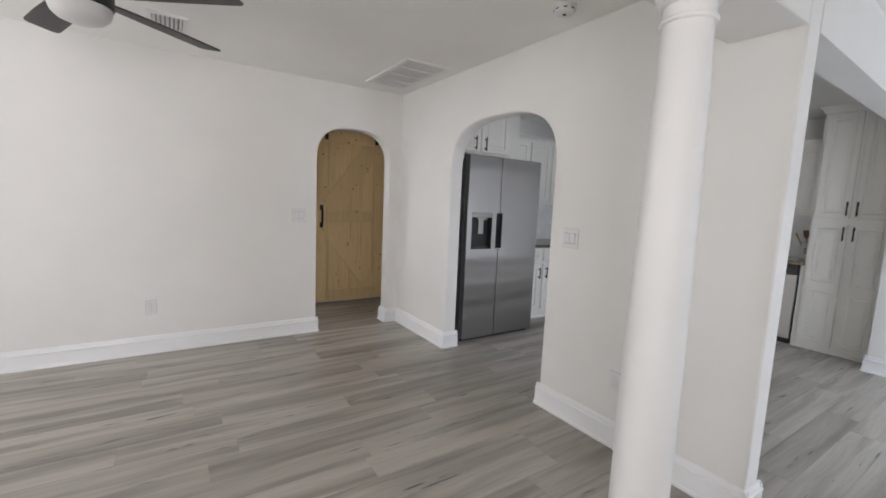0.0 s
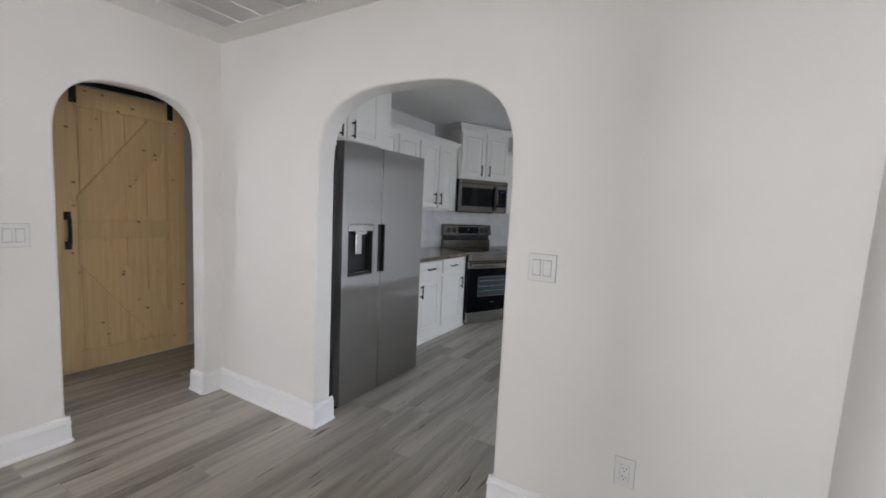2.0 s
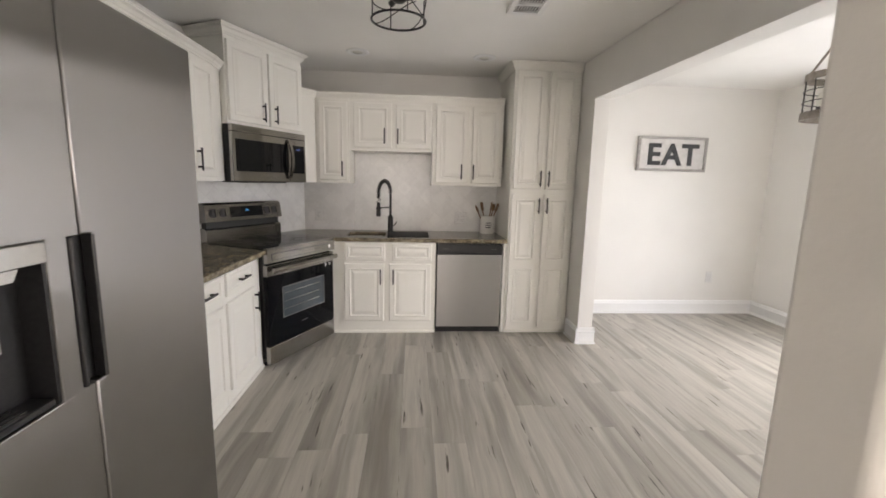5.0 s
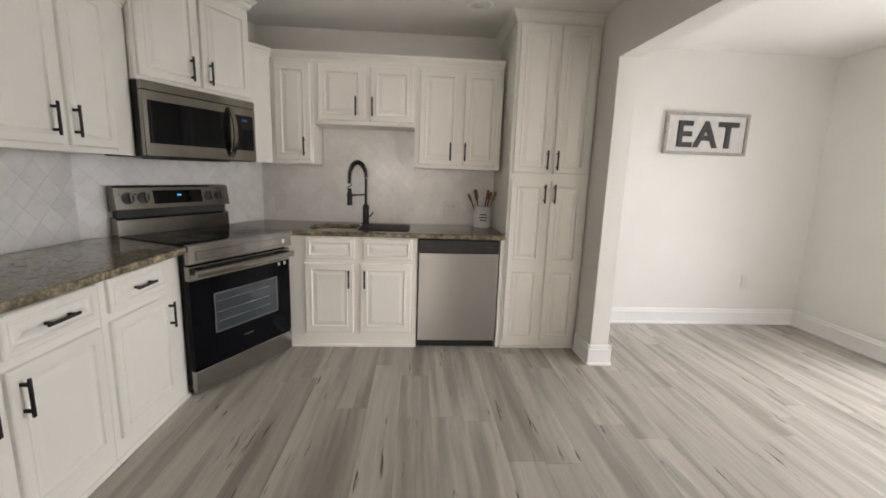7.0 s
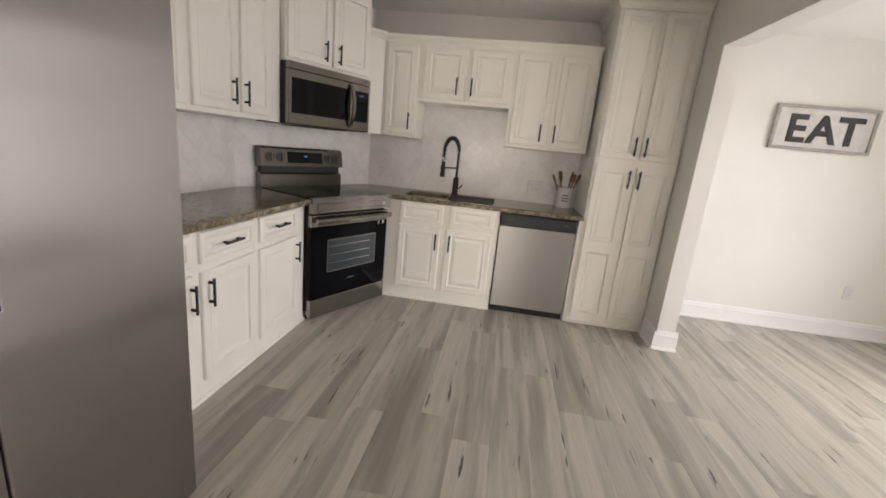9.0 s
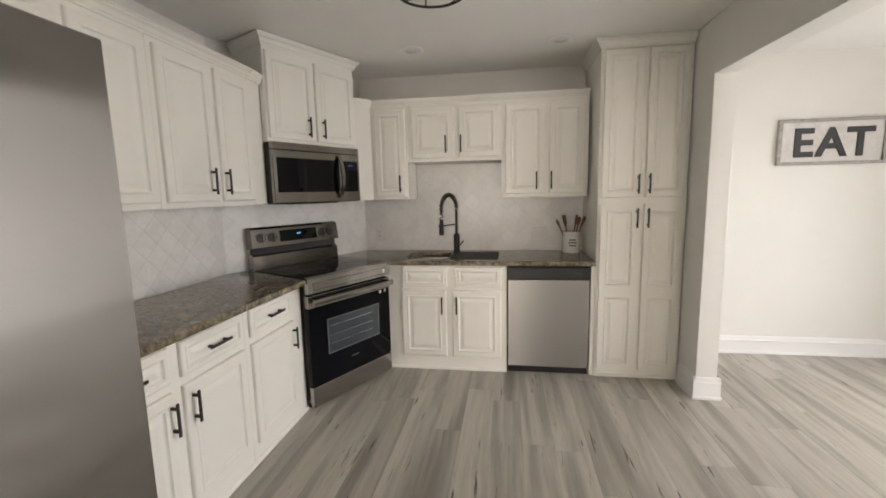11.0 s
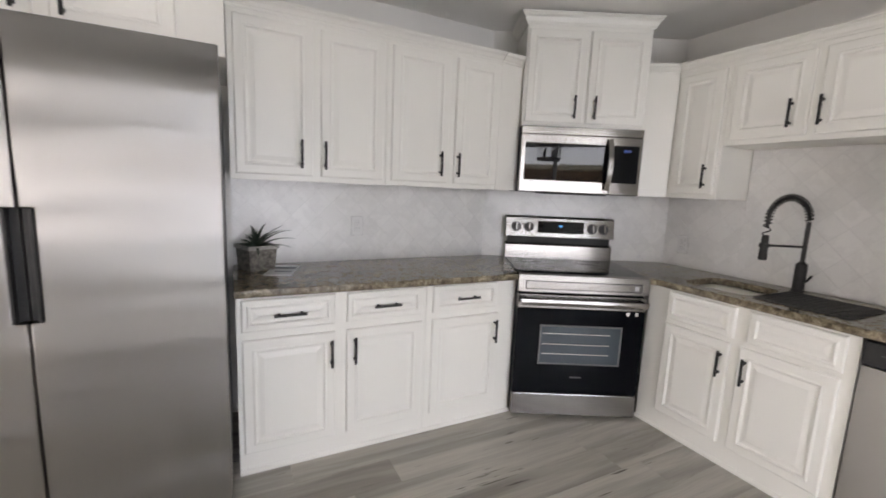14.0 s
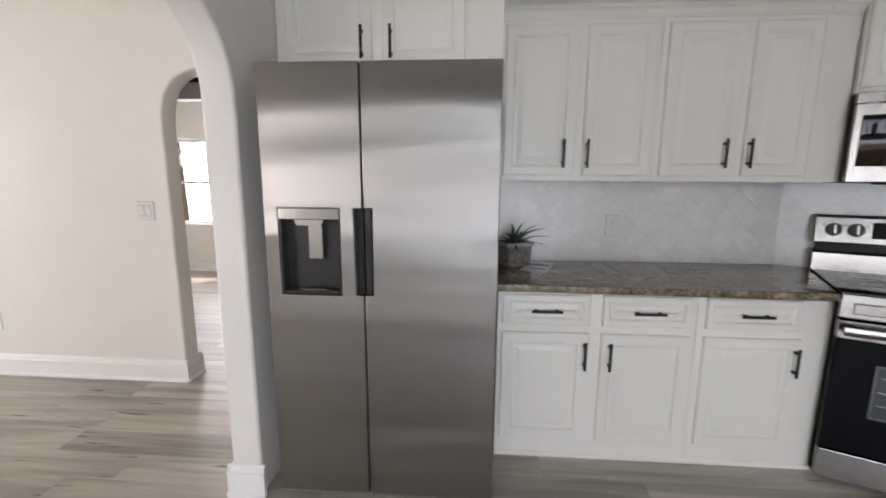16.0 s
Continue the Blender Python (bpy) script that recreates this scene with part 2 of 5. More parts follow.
FENCE = speckled("fence_wood", (0.25, 0.15, 0.09), (0.38, 0.25, 0.16), 12, 0.8)
LAWN = speckled("lawn", (0.035, 0.06, 0.02), (0.07, 0.11, 0.035), 5, 0.9)
FOLIAGE = speckled("foliage", (0.04, 0.075, 0.025), (0.09, 0.14, 0.05), 6, 0.7)
BARK = speckled("bark", (0.08, 0.06, 0.045), (0.15, 0.12, 0.09), 18, 0.9, 0, 0.5)
ROOF = speckled("stucco", (0.42, 0.40, 0.37), (0.50, 0.48, 0.45), 8, 0.9)


def glow(name, colour, strength):
    m, n, l, p = mat(name, 0.3, 0, (0.02, 0.02, 0.02))
    p.inputs["Emission Color"].default_value = (*colour, 1)
    p.inputs["Emission Strength"].default_value = strength
    return m


BLUE = glow("clock_digits", (0.05, 0.45, 1.0), 1.2)
BLUEDIM = glow("small_clock_digits", (0.10, 0.25, 0.9), 0.35)


def glass_material():
    m = bpy.data.materials.new("window_glass")
    m.use_nodes = True
    p = m.node_tree.nodes["Principled BSDF"]
    p.inputs["Base Color"].default_value = (1, 1, 1, 1)
    p.inputs["Roughness"].default_value = 0.0
    p.inputs["IOR"].default_value = 1.02
    p.inputs["Transmission Weight"].default_value = 1.0
    return m


GLASS = glass_material()


# ---- mesh helpers ----
def box(bm, x0, y0, z0, x1, y1, z1):
    v = [bm.verts.new((x, y, z)) for x in (x0, x1) for y in (y0, y1) for z in (z0, z1)]
    for f in ((0, 1, 3, 2), (4, 6, 7, 5), (0, 4, 5, 1), (2, 3, 7, 6), (0, 2, 6, 4), (1, 5, 7, 3)):
        bm.faces.new([v[i] for i in f])
    return v


def boxes(*args, bevel=0.0, seg=1):
    bm = bmesh.new()
    for a in args:
        box(bm, *a)
    bmesh.ops.recalc_face_normals(bm, faces=bm.faces)
    if bevel:
        bmesh.ops.bevel(bm, geom=list(bm.edges), offset=bevel, segments=seg, profile=0.5, affect="EDGES", clamp_overlap=True)
    return bm


def prism(bm, loop, axis, a, b):
    """Extrudes a closed 2D loop along an axis (0, 1 or 2) from a to b."""
    def at(p, h):
        q = list(p)
        q.insert(axis, h)
        return q
    lo, hi = [bm.verts.new(at(p, a)) for p in loop], [bm.verts.new(at(p, b)) for p in loop]
    k = len(loop)
    for i in range(k):
        bm.faces.new((lo[i], lo[(i + 1) % k], hi[(i + 1) % k], hi[i]))
    bm.faces.new(lo[::-1])
    bm.faces.new(hi)
    bmesh.ops.recalc_face_normals(bm, faces=bm.faces)


def lathe(bm, profile, centre=(0, 0), steps=32, m=None):
    """Turns (radius, z) pairs round an upright axis."""
    rings = []
    for r, z in profile:
        rings.append([bm.verts.new((centre[0] + r * math.cos(2 * math.pi * i / steps), centre[1] + r * math.sin(2 * math.pi * i / steps), z)) for i in range(steps)])
    for a, b in zip(rings, rings[1:]):
        for i in range(steps):
            bm.faces.new((a[i], a[(i + 1) % steps], b[(i + 1) % steps], b[i]))
    bm.faces.new(rings[0][::-1])
    bm.faces.new(rings[-1])
    bmesh.ops.recalc_face_normals(bm, faces=bm.faces)
    if m is not None:
        bmesh.ops.transform(bm, matrix=m, verts=[v for r in rings for v in r])


def tube(bm, points, radius, steps=8, closed=False):
    """A round bar along points."""
    pts = [Vector(p) for p in points]
    rings, k = [], len(pts)
    side = None
    for i, p in enumerate(pts):
        if closed:
            t = (pts[(i + 1) % k] - pts[i - 1]).normalized()
        else:
            t = (pts[min(i + 1, k - 1)] - pts[max(i - 1, 0)]).normalized()
        if side is None:
            side = t.orthogonal().normalized()
        side = (side - t * side.dot(t)).normalized()
        up = t.cross(side)
        rings.append([bm.verts.new(p + radius * (side * math.cos(2 * math.pi * j / steps) + up * math.sin(2 * math.pi * j / steps))) for j in range(steps)])
    pairs = list(zip(rings, rings[1:])) + ([(rings[-1], rings[0])] if closed else [])
    for a, b in pairs:
        for j in range(steps):
            bm.faces.new((a[j], a[(j + 1) % steps], b[(j + 1) % steps], b[j]))
    if not closed:
        bm.faces.new(rings[0][::-1])
        bm.faces.new(rings[-1])
    bmesh.ops.recalc_face_normals(bm, faces=bm.faces)


def smooth(bm, limit=40):
    """Rounds the shading, but keeps broad level and upright faces flat."""
    bm.normal_update()
    for f in bm.faces:
        f.smooth = max(abs(c) for c in f.normal) < 0.9999 or f.calc_area() < 0.0005
    for e in bm.edges:
        if len(e.link_faces) == 2 and e.calc_face_angle(0) > radians(limit):
            e.smooth = False


def mesh_object(name, bm, material, soft=False):
    if soft:
        smooth(bm)
    me = bpy.data.meshes.new(name)
    bm.to_mesh(me)
    bm.free()
    me.materials.append(material)
    return new(name, me)


def part(name, bm, material, parent, label="", soft=False):
    ob = mesh_object(name, bm, material, soft)
    ob.parent = parent
    if label:
        ob["label"] = label
    return ob


def thing(name, label, category, m, group=""):
    """An Empty at the base of a thing."""
    ob = new(name)
    ob.empty_display_size = 0.1
    ob.matrix_basis = m
    return tagged(ob, label, category, group)


def structure(name, bm, material, label, category, soft=False):
    return tagged(mesh_object(name, bm, material, soft), label, category, kind="structure")


# ---- the plan: walls, arches, ceiling ----
H = 2.44
WB0, WB1 = 2.215, 2.345      # wall between living room and kitchen
WA0, WA1 = 4.01, 4.14        # wall between living room and hall
PY0, PY1 = 0.706, 0.84       # wall end beside the pantry
BY0, BY1 = 0.60, 0.883       # dropped beam, and the end of the arch wall
BACK = 6.20                  # sink wall
KY = 4.02                    # counter wall of the kitchen
FRONT = -1.55                # front wall
LEFT = -3.20
HALL = 5.13                  # wall behind the barn door
HEAD = 2.10                  # under side of the beam


def arch_loop(a0, a1, spring, top, low=0.0, steps=20):
    """An opening with rounded shoulders and a shallow crown."""
    c, w = (a0 + a1) / 2, (a1 - a0) / 2
    pts = [(a0, low)]
    for i in range(steps + 1):
        t = math.pi - math.pi * i / steps
        e = 0.72
        x = math.copysign(abs(math.cos(t)) ** e, math.cos(t))
        z = abs(math.sin(t)) ** e
        pts.append((c + w * x, spring + (top - spring) * z))
    pts.append((a1, low))
    return pts


def wall_with_arch(bm, axis, a, b, start, end, top, opening):
    """A wall between the planes a and b, along the other level axis from start to end, with one arched opening to the floor."""
    outline = [(start, 0)] + opening + [(end, 0), (end, top), (start, top)]
    loop = [bm.verts.new((a, p[0], p[1]) if axis == 0 else (p[0], a, p[1])) for p in outline]
    edges = [bm.edges.new((loop[i], loop[(i + 1) % len(loop)])) for i in range(len(loop))]
    faces = bmesh.ops.triangle_fill(bm, edges=edges, use_beauty=True)["geom"]
    faces = [f for f in faces if isinstance(f, bmesh.types.BMFace)]
    ext = bmesh.ops.extrude_face_region(bm, geom=faces)["geom"]
    d = Vector((b - a, 0, 0) if axis == 0 else (0, b - a, 0))
    bmesh.ops.translate(bm, vec=d, verts=[g for g in ext if isinstance(g, bmesh.types.BMVert)])
    bmesh.ops.recalc_face_normals(bm, faces=bm.faces)


ARCH_B = arch_loop(1.832, 3.04, 1.60, 2.018)
ARCH_A = arch_loop(1.315, 2.08, 1.66, 2.026)


def soften_arch(bm, joined, width=0.012):
    """Rounds the open corners of a wall; joined(co): where it meets floor, ceiling or another wall."""
    es = [e for e in bm.edges if len(e.link_faces) == 2 and 1.2 < e.calc_face_angle(0) < 1.95 and not all(joined(v.co) for v in e.verts)]
    bmesh.ops.bevel(bm, geom=es, offset=width, segments=3, profile=0.5, affect="EDGES", clamp_overlap=True)


bm = bmesh.new()
wall_with_arch(bm, 0, WB0, WB1, BY0, WA0, H, ARCH_B)
soften_arch(bm, lambda p: p.z > H - 0.001 or p.y > WA0 - 0.001)
structure("wall_kitchen_arch", bm, WALL, "white painted wall with an arched opening to the kitchen", "wall", True)
bm = bmesh.new()
wall_with_arch(bm, 1, WA0, WA1, LEFT, WB1, H, ARCH_A)
soften_arch(bm, lambda p: p.z > H - 0.001 or p.x < LEFT + 0.001 or p.x > WB1 - 0.001)
structure("wall_hall_arch", bm, WALL, "white painted wall with an arched opening to the hall", "wall", True)


def window_wall(name, axis, a, b, start, end, holes, label):
    """A straight wall with rectangular holes (from, to, sill, head)."""
    bm = bmesh.new()
    def put(s, e, z0, z1):
        if e - s > 1e-4 and z1 - z0 > 1e-4:
            box(bm, *((a, s, z0, b, e, z1) if axis == 0 else (s, a, z0, e, b, z1)))
    at = start
    for s, e, z0, z1 in sorted(holes):
        put(at, s, 0, H)
        put(s, e, 0, z0)
        put(s, e, z1, H)
        at = e
    put(at, end, 0, H)
    bmesh.ops.remove_doubles(bm, verts=bm.verts, dist=1e-5)
    bmesh.ops.recalc_face_normals(bm, faces=bm.faces)
    return structure(name, bm, WALL, label, "wall")


WIN_DIN = (3.15, 5.05, 0.03, 2.22)
WIN_FRONT = (-1.75, -0.05, 0.55, 2.05)
WIN_LEFT = (1.75, 3.65, 0.55, 2.05)
WIN_BED = (-1.20, 0.0, 0.68, 1.92)
window_wall("wall_front", 1, FRONT - 0.15, FRONT, LEFT - 0.15, BACK + 0.15, [WIN_FRONT, WIN_DIN], "white painted outer wall with a window and a glass door")
window_wall("wall_left", 0, LEFT - 0.15, LEFT, FRONT, 7.45, [WIN_LEFT], "white painted outer wall of the living room")
window_wall("wall_back", 0, BACK, BACK + 0.15, FRONT, HALL + 0.12, [], "white painted wall behind the sink and the dining area")
window_wall("wall_counter", 1, KY, KY + 0.12, WB1, BACK, [], "white painted kitchen wall behind the counter")
window_wall("wall_hall", 1, HALL, HALL + 0.12, LEFT, BACK, [(0.45, 1.50, 0.0, 2.05)], "white painted hall wall with a doorway")
window_wall("wall_bedroom", 1, 7.30, 7.45, LEFT, 3.2, [WIN_BED], "white painted far wall with a window")
window_wall("wall_bedroom_side", 0, 3.2, 3.35, HALL + 0.12, 7.45, [], "white painted side wall")
bm = bmesh.new()
prism(bm, [(5.0, KY), (BACK, KY - 0.60), (BACK, KY)], 2, 0, H)
structure("wall_corner", bm, WALL, "slanted wall across the kitchen corner behind the range", "wall")
structure("wall_dining", boxes((5.312, PY0, 0, BACK, PY1, H), bevel=0.004, seg=2), WALL, "short white wall end beside the pantry", "wall", True)
structure("beam", boxes((LEFT, BY0, HEAD, WB0, BY1, H), bevel=0.006, seg=2), WALL, "white dropped beam along the living room", "beam", True)
bm = bmesh.new()
prism(bm, [(WB1, BY0), (5.312, PY0), (5.312, PY1), (WB1, 0.765)], 2, HEAD, H)
structure("dining_header", bm, WALL, "white header over the dining opening", "beam")
structure("ceiling", boxes((LEFT - 0.15, FRONT - 0.15, H, BACK + 0.15, 7.45, H + 0.12)), CEIL, "white textured ceiling", "ceiling")


def baseboard(m, length):
    """A stepped skirting board of that length along local x, its back on y = 0, its face towards -y."""
    bm = bmesh.new()
    prof = [(0, 0), (-0.030, 0), (-0.030, 0.012), (-0.020, 0.022), (-0.018, 0.105), (-0.022, 0.108), (-0.022, 0.116), (-0.016, 0.120), (-0.012, 0.138), (-0.007, 0.146), (0, 0.148)]
    prism(bm, prof, 0, 0, length)
    ob = structure("baseboard", bm, TRIM, "white stepped wooden baseboard", "baseboard")
    ob.matrix_basis = m
    return ob


def board_between(x0, y0, x1, y1):
    """A skirting board from one plan point to another; the room lies to the right of the way."""
    baseboard(pose(x0, y0, 0, 0, 0, math.degrees(math.atan2(y1 - y0, x1 - x0))), math.hypot(x1 - x0, y1 - y0))


T = 0.018
board_between(LEFT, WA0, 1.315 + T, WA0)
board_between(1.315, WA0 - T, 1.315, WA1 + T)
board_between(2.08, WA1 + T, 2.08, WA0 - T)
board_between(2.08 - T, WA0, WB0, WA0)
board_between(WB0, WA0, WB0, 3.04 - T)
board_between(WB0 - T, 3.04, WB1 + T, 3.04)
board_between(WB1 + T, 1.832, WB0 - T, 1.832)
board_between(WB0, 1.832 + T, WB0, BY0 - T)
board_between(WB0 - T, BY0, WB1 + T, BY0)
board_between(WB1, BY0 - T, WB1, 1.832 + T)
board_between(5.312 - T, PY0, BACK, PY0)
board_between(5.312, PY1 + T, 5.312, PY0 - T)
board_between(5.56, PY1, 5.312 - T, PY1)
board_between(BACK, PY0, BACK, FRONT)
board_between(BACK, FRONT, LEFT, FRONT)
board_between(LEFT, FRONT, LEFT, WA0)
board_between(1.50, HALL, BACK, HALL)
board_between(LEFT, HALL, 0.45, HALL)
board_between(LEFT, 7.30, 3.2, 7.30)


# ---- windows ----
def window(name, axis, plane, depth, hole, panes, label):
    """A white framed window in a hole; plane: the inner face of the wall, depth: towards outside (signed)."""
    s, e, z0, z1 = hole
    rot = pose(0, 0, 0) if axis == 1 else pose(0, 0, 0, 0, 0, 90)
    sign = 1 if axis == 1 else -1
    root = thing(name, label, "window", Matrix.Translation((0, plane, 0) if axis == 1 else (plane, 0, 0)) @ rot)
    root["kind"] = "structure"
    # local x runs along the wall, local y = depth outwards
    a0, a1 = s, e
    d = depth if axis == 1 else -depth
    f = 0.05
    y0, y1 = sorted((d * 0.55, d * 0.9))
    part("window_frame", boxes((a0, y0, z0, a0 + f, y1, z1), (a1 - f, y0, z0, a1, y1, z1), (a0 + f, y0, z0, a1 - f, y1, z0 + f), (a0 + f, y0, z1 - f, a1 - f, y1, z1)), TRIM, root)
    w = (a1 - a0 - 2 * f) / panes
    ym = (y0 + y1) / 2
    for i in range(1, panes):
        x = a0 + f + w * i
        part("mullion", boxes((x - 0.03, y0, z0 + f, x + 0.03, y1, z1 - f)), TRIM, root)
    zm = (z0 + z1) / 2
    for i in range(panes):
        x0, x1 = a0 + f + w * i + (0.031 if i else 0), a0 + f + w * (i + 1) - (0.031 if i < panes - 1 else 0)
        part("sash_rail", boxes((x0, ym - 0.02, zm - 0.02, x1, ym + 0.02, zm + 0.02)), TRIM, root)
        for za, zb in ((z0 + f, zm - 0.021), (zm + 0.021, z1 - f)):
            g = part("pane", boxes((x0, ym - 0.003, za, x1, ym + 0.003, zb)), GLASS, root)
            g.visible_shadow = False
    part("window_sill", boxes((a0 + 0.001, min(0, d * 0.54), z0 + 0.001, a1 - 0.001, max(0, d * 0.54), z0 + 0.02)), TRIM, root)
    return root


window("window_1", 1, FRONT, -0.15, WIN_DIN, 2, "white framed sliding glass door beside the dining area")
window("window_2", 1, FRONT, -0.15, WIN_FRONT, 2, "wide white framed front window")
window("window_4", 1, 7.30, 0.15, WIN_BED, 2, "white framed window looking on a fence and trees")
root = thing("window_3", "wide white framed side window of the living room", "window", pose(LEFT, 0, 0, 0, 0, 90))
root["kind"] = "structure"
s, e, z0, z1 = WIN_LEFT
part("window_frame", boxes((s, 0.08, z0, s + 0.05, 0.13, z1), (e - 0.05, 0.08, z0, e, 0.13, z1), (s + 0.05, 0.08, z0, e - 0.05, 0.13, z0 + 0.05), (s + 0.05, 0.08, z1 - 0.05, e - 0.05, 0.13, z1)), TRIM, root)
part("mullion", boxes(((s + e) / 2 - 0.03, 0.08, z0 + 0.05, (s + e) / 2 + 0.03, 0.13, z1 - 0.05)), TRIM, root)
for a, b in ((s + 0.05, (s + e) / 2 - 0.031), ((s + e) / 2 + 0.031, e - 0.05)):
    g = part("pane", boxes((a, 0.10, z0 + 0.05, b, 0.106, z1 - 0.05)), GLASS, root)
    g.visible_shadow = False


# ---- the column ----
col = thing("column", "white round tapered wooden column with a ringed capital under the beam", "column", pose(1.594, 0.731, 0))
bm = bmesh.new()
lathe(bm, [(0.104, 0.16), (0.1035, 0.4), (0.101, 0.9), (0.095, 1.3), (0.088, 1.65), (0.079, 1.975)], steps=48)
part("shaft", bm, COLUMN, col, soft=True)
bm = bmesh.new()
lathe(bm, [(0.080, 1.9755), (0.087, 1.978), (0.090, 1.985), (0.087, 1.992), (0.081, 1.995), (0.081, 2.032), (0.090, 2.036), (0.094, 2.044), (0.092, 2.052), (0.098, 2.055), (0.106, 2.066), (0.108, 2.073)], steps=48)
part("capital", bm, COLUMN, col, soft=True)
part("abacus", boxes((-0.118, -0.118, 2.0735, 0.118, 0.118, HEAD - 0.001), bevel=0.004), COLUMN, col)
bm = bmesh.new()
lathe(bm, [(0.135, 0.051), (0.140, 0.06), (0.140, 0.085), (0.132, 0.098), (0.116, 0.104), (0.113, 0.118), (0.118, 0.128), (0.118, 0.140), (0.108, 0.152), (0.104, 0.159)], steps=48)
part("base_ring", bm, COLUMN, col, soft=True)
part("plinth", boxes((-0.145, -0.145, 0, 0.145, 0.145, 0.05), bevel=0.004), COLUMN, col)


# ---- barn door ----
def barn_door(x0, x1, y):
    w, z0, z1 = x1 - x0, 0.015, 2.165
    root = thing("barn_door", "knotty natural pine sliding barn door with K bracing and black hardware", "door", pose(x0, y, 0))
    n = 6
    for i in range(n):
        a, b = i * w / n, (i + 1) * w / n
        part("board", boxes((a + 0.0015, 0.012, z0, b - 0.0015, 0.034, z1), bevel=0.002), PINE, root)
    f = 0.125
    part("stile", boxes((0, -0.010, z0, f, 0.011, z1), bevel=0.003), PINE, root)
    part("stile", boxes((w - f, -0.010, z0, w, 0.011, z1), bevel=0.003), PINE, root)
    part("rail", boxes((f + 0.001, -0.010, z0, w - f - 0.001, 0.011, z0 + 0.15), bevel=0.003), PINE, root)
    part("rail", boxes((f + 0.001, -0.010, z1 - 0.15, w - f - 0.001, 0.011, z1), bevel=0.003), PINE, root)
    zm = 1.10
    part("rail", boxes((f + 0.001, -0.010, zm - 0.07, w - f - 0.001, 0.011, zm + 0.07), bevel=0.003), PINE, root)

    def brace(za, zb, top_right):
        xa, xb = f + 0.002, w - f - 0.002
        dx = 0.15
        if top_right:
            loop = [(xa, za), (xa + dx, za), (xb, zb - 0.18), (xb, zb), (xb - dx, zb), (xa, za + 0.18)]
        else:
            loop = [(xa, zb), (xa + dx, zb), (xb, za + 0.18), (xb, za), (xb - dx, za), (xa, zb - 0.18)]
        bm = bmesh.new()
        prism(bm, loop, 1, -0.008, 0.0115)
        part("brace", bm, PINE, root)
    brace(zm + 0.071, z1 - 0.151, True)
    brace(z0 + 0.151, zm - 0.071, False)
    bm = bmesh.new()
    tube(bm, [(0.065, -0.011, 0.99), (0.065, -0.05, 1.01), (0.065, -0.056, 1.10), (0.065, -0.05, 1.19), (0.065, -0.011, 1.21)], 0.013, 10)
    for z in (0.98, 1.20):
        box(bm, 0.045, -0.016, z - 0.02, 0.085, -0.0102, z + 0.04)
    part("door_handle", bm, BLACK, root, "black forged pull handle")
    for x in (0.12, w - 0.12):
        bm = boxes((x - 0.022, -0.017, z1 - 0.13, x + 0.022, -0.011, z1 + 0.10))
        bm2 = bmesh.new()
        part("hanger", bm, BLACK, root, "black strap hanger")
        lathe(bm2, [(0.045, -0.012), (0.05, -0.006), (0.05, 0.006), (0.045, 0.012)], steps=24, m=pose(x, 0.002, z1 + 0.09, 90, 0, 0))
        part("roller", bm2, BLACK, root, "black roller wheel", True)
    return root


barn_door(1.62, 2.52, 5.085)
rail = thing("door_track", "black flat steel sliding door track on the hall wall", "door track", pose(0.5, 5.09, 2.20))
part("bar", boxes((0, -0.006, -0.02, 2.25, 0.004, 0.02), bevel=0.001), BLACK, rail)
for i in range(4):
    part("spacer", boxes((0.15 + i * 0.64, 0.004, -0.012, 0.175 + i * 0.64, 0.039, 0.012)), BLACK, rail)


# ---- ceiling fan, vents, detector ----
fan = thing("ceiling_fan", "dark bronze five-blade ceiling fan with an opal glass light", "ceiling fan", pose(-0.185, 2.465, H))
bm = bmesh.new()
lathe(bm, [(0.07, -0.001), (0.075, -0.03), (0.03, -0.06), (0.014, -0.065), (0.014, -0.14), (0.05, -0.15), (0.110, -0.17), (0.122, -0.20), (0.122, -0.285), (0.116, -0.292)], steps=40)
part("motor_housing", bm, BLACK, fan, soft=True)
bm = bmesh.new()
lathe(bm, [(0.114, -0.293), (0.114, -0.308), (0.106, -0.332), (0.086, -0.352), (0.05, -0.366), (0.01, -0.371)], steps=40)
part("light_globe", bm, OPAL, fan, "white opal glass bowl", True)
BLADE = speckled("dark_blade", (0.022, 0.020, 0.018), (0.04, 0.036, 0.033), 20, 0.5)
for i in range(5):
    a = -33 + 72 * i
    bm = bmesh.new()
    loop = [(0.10, -0.040), (0.20, -0.062), (0.45, -0.074), (0.66, -0.076), (0.695, -0.070), (0.708, -0.050), (0.700, 0.045), (0.686, 0.066), (0.66, 0.072), (0.45, 0.070), (0.20, 0.060), (0.10, 0.040)]
    prism(bm, loop, 2, -0.245, -0.238)
    bmesh.ops.rotate(bm, verts=bm.verts, cent=(0, 0, -0.241), matrix=Matrix.Rotation(radians(9), 3, "X"))
    bmesh.ops.rotate(bm, verts=bm.verts, cent=(0, 0, 0), matrix=Matrix.Rotation(radians(a), 3, "Z"))
    part("blade", bm, BLADE, fan)


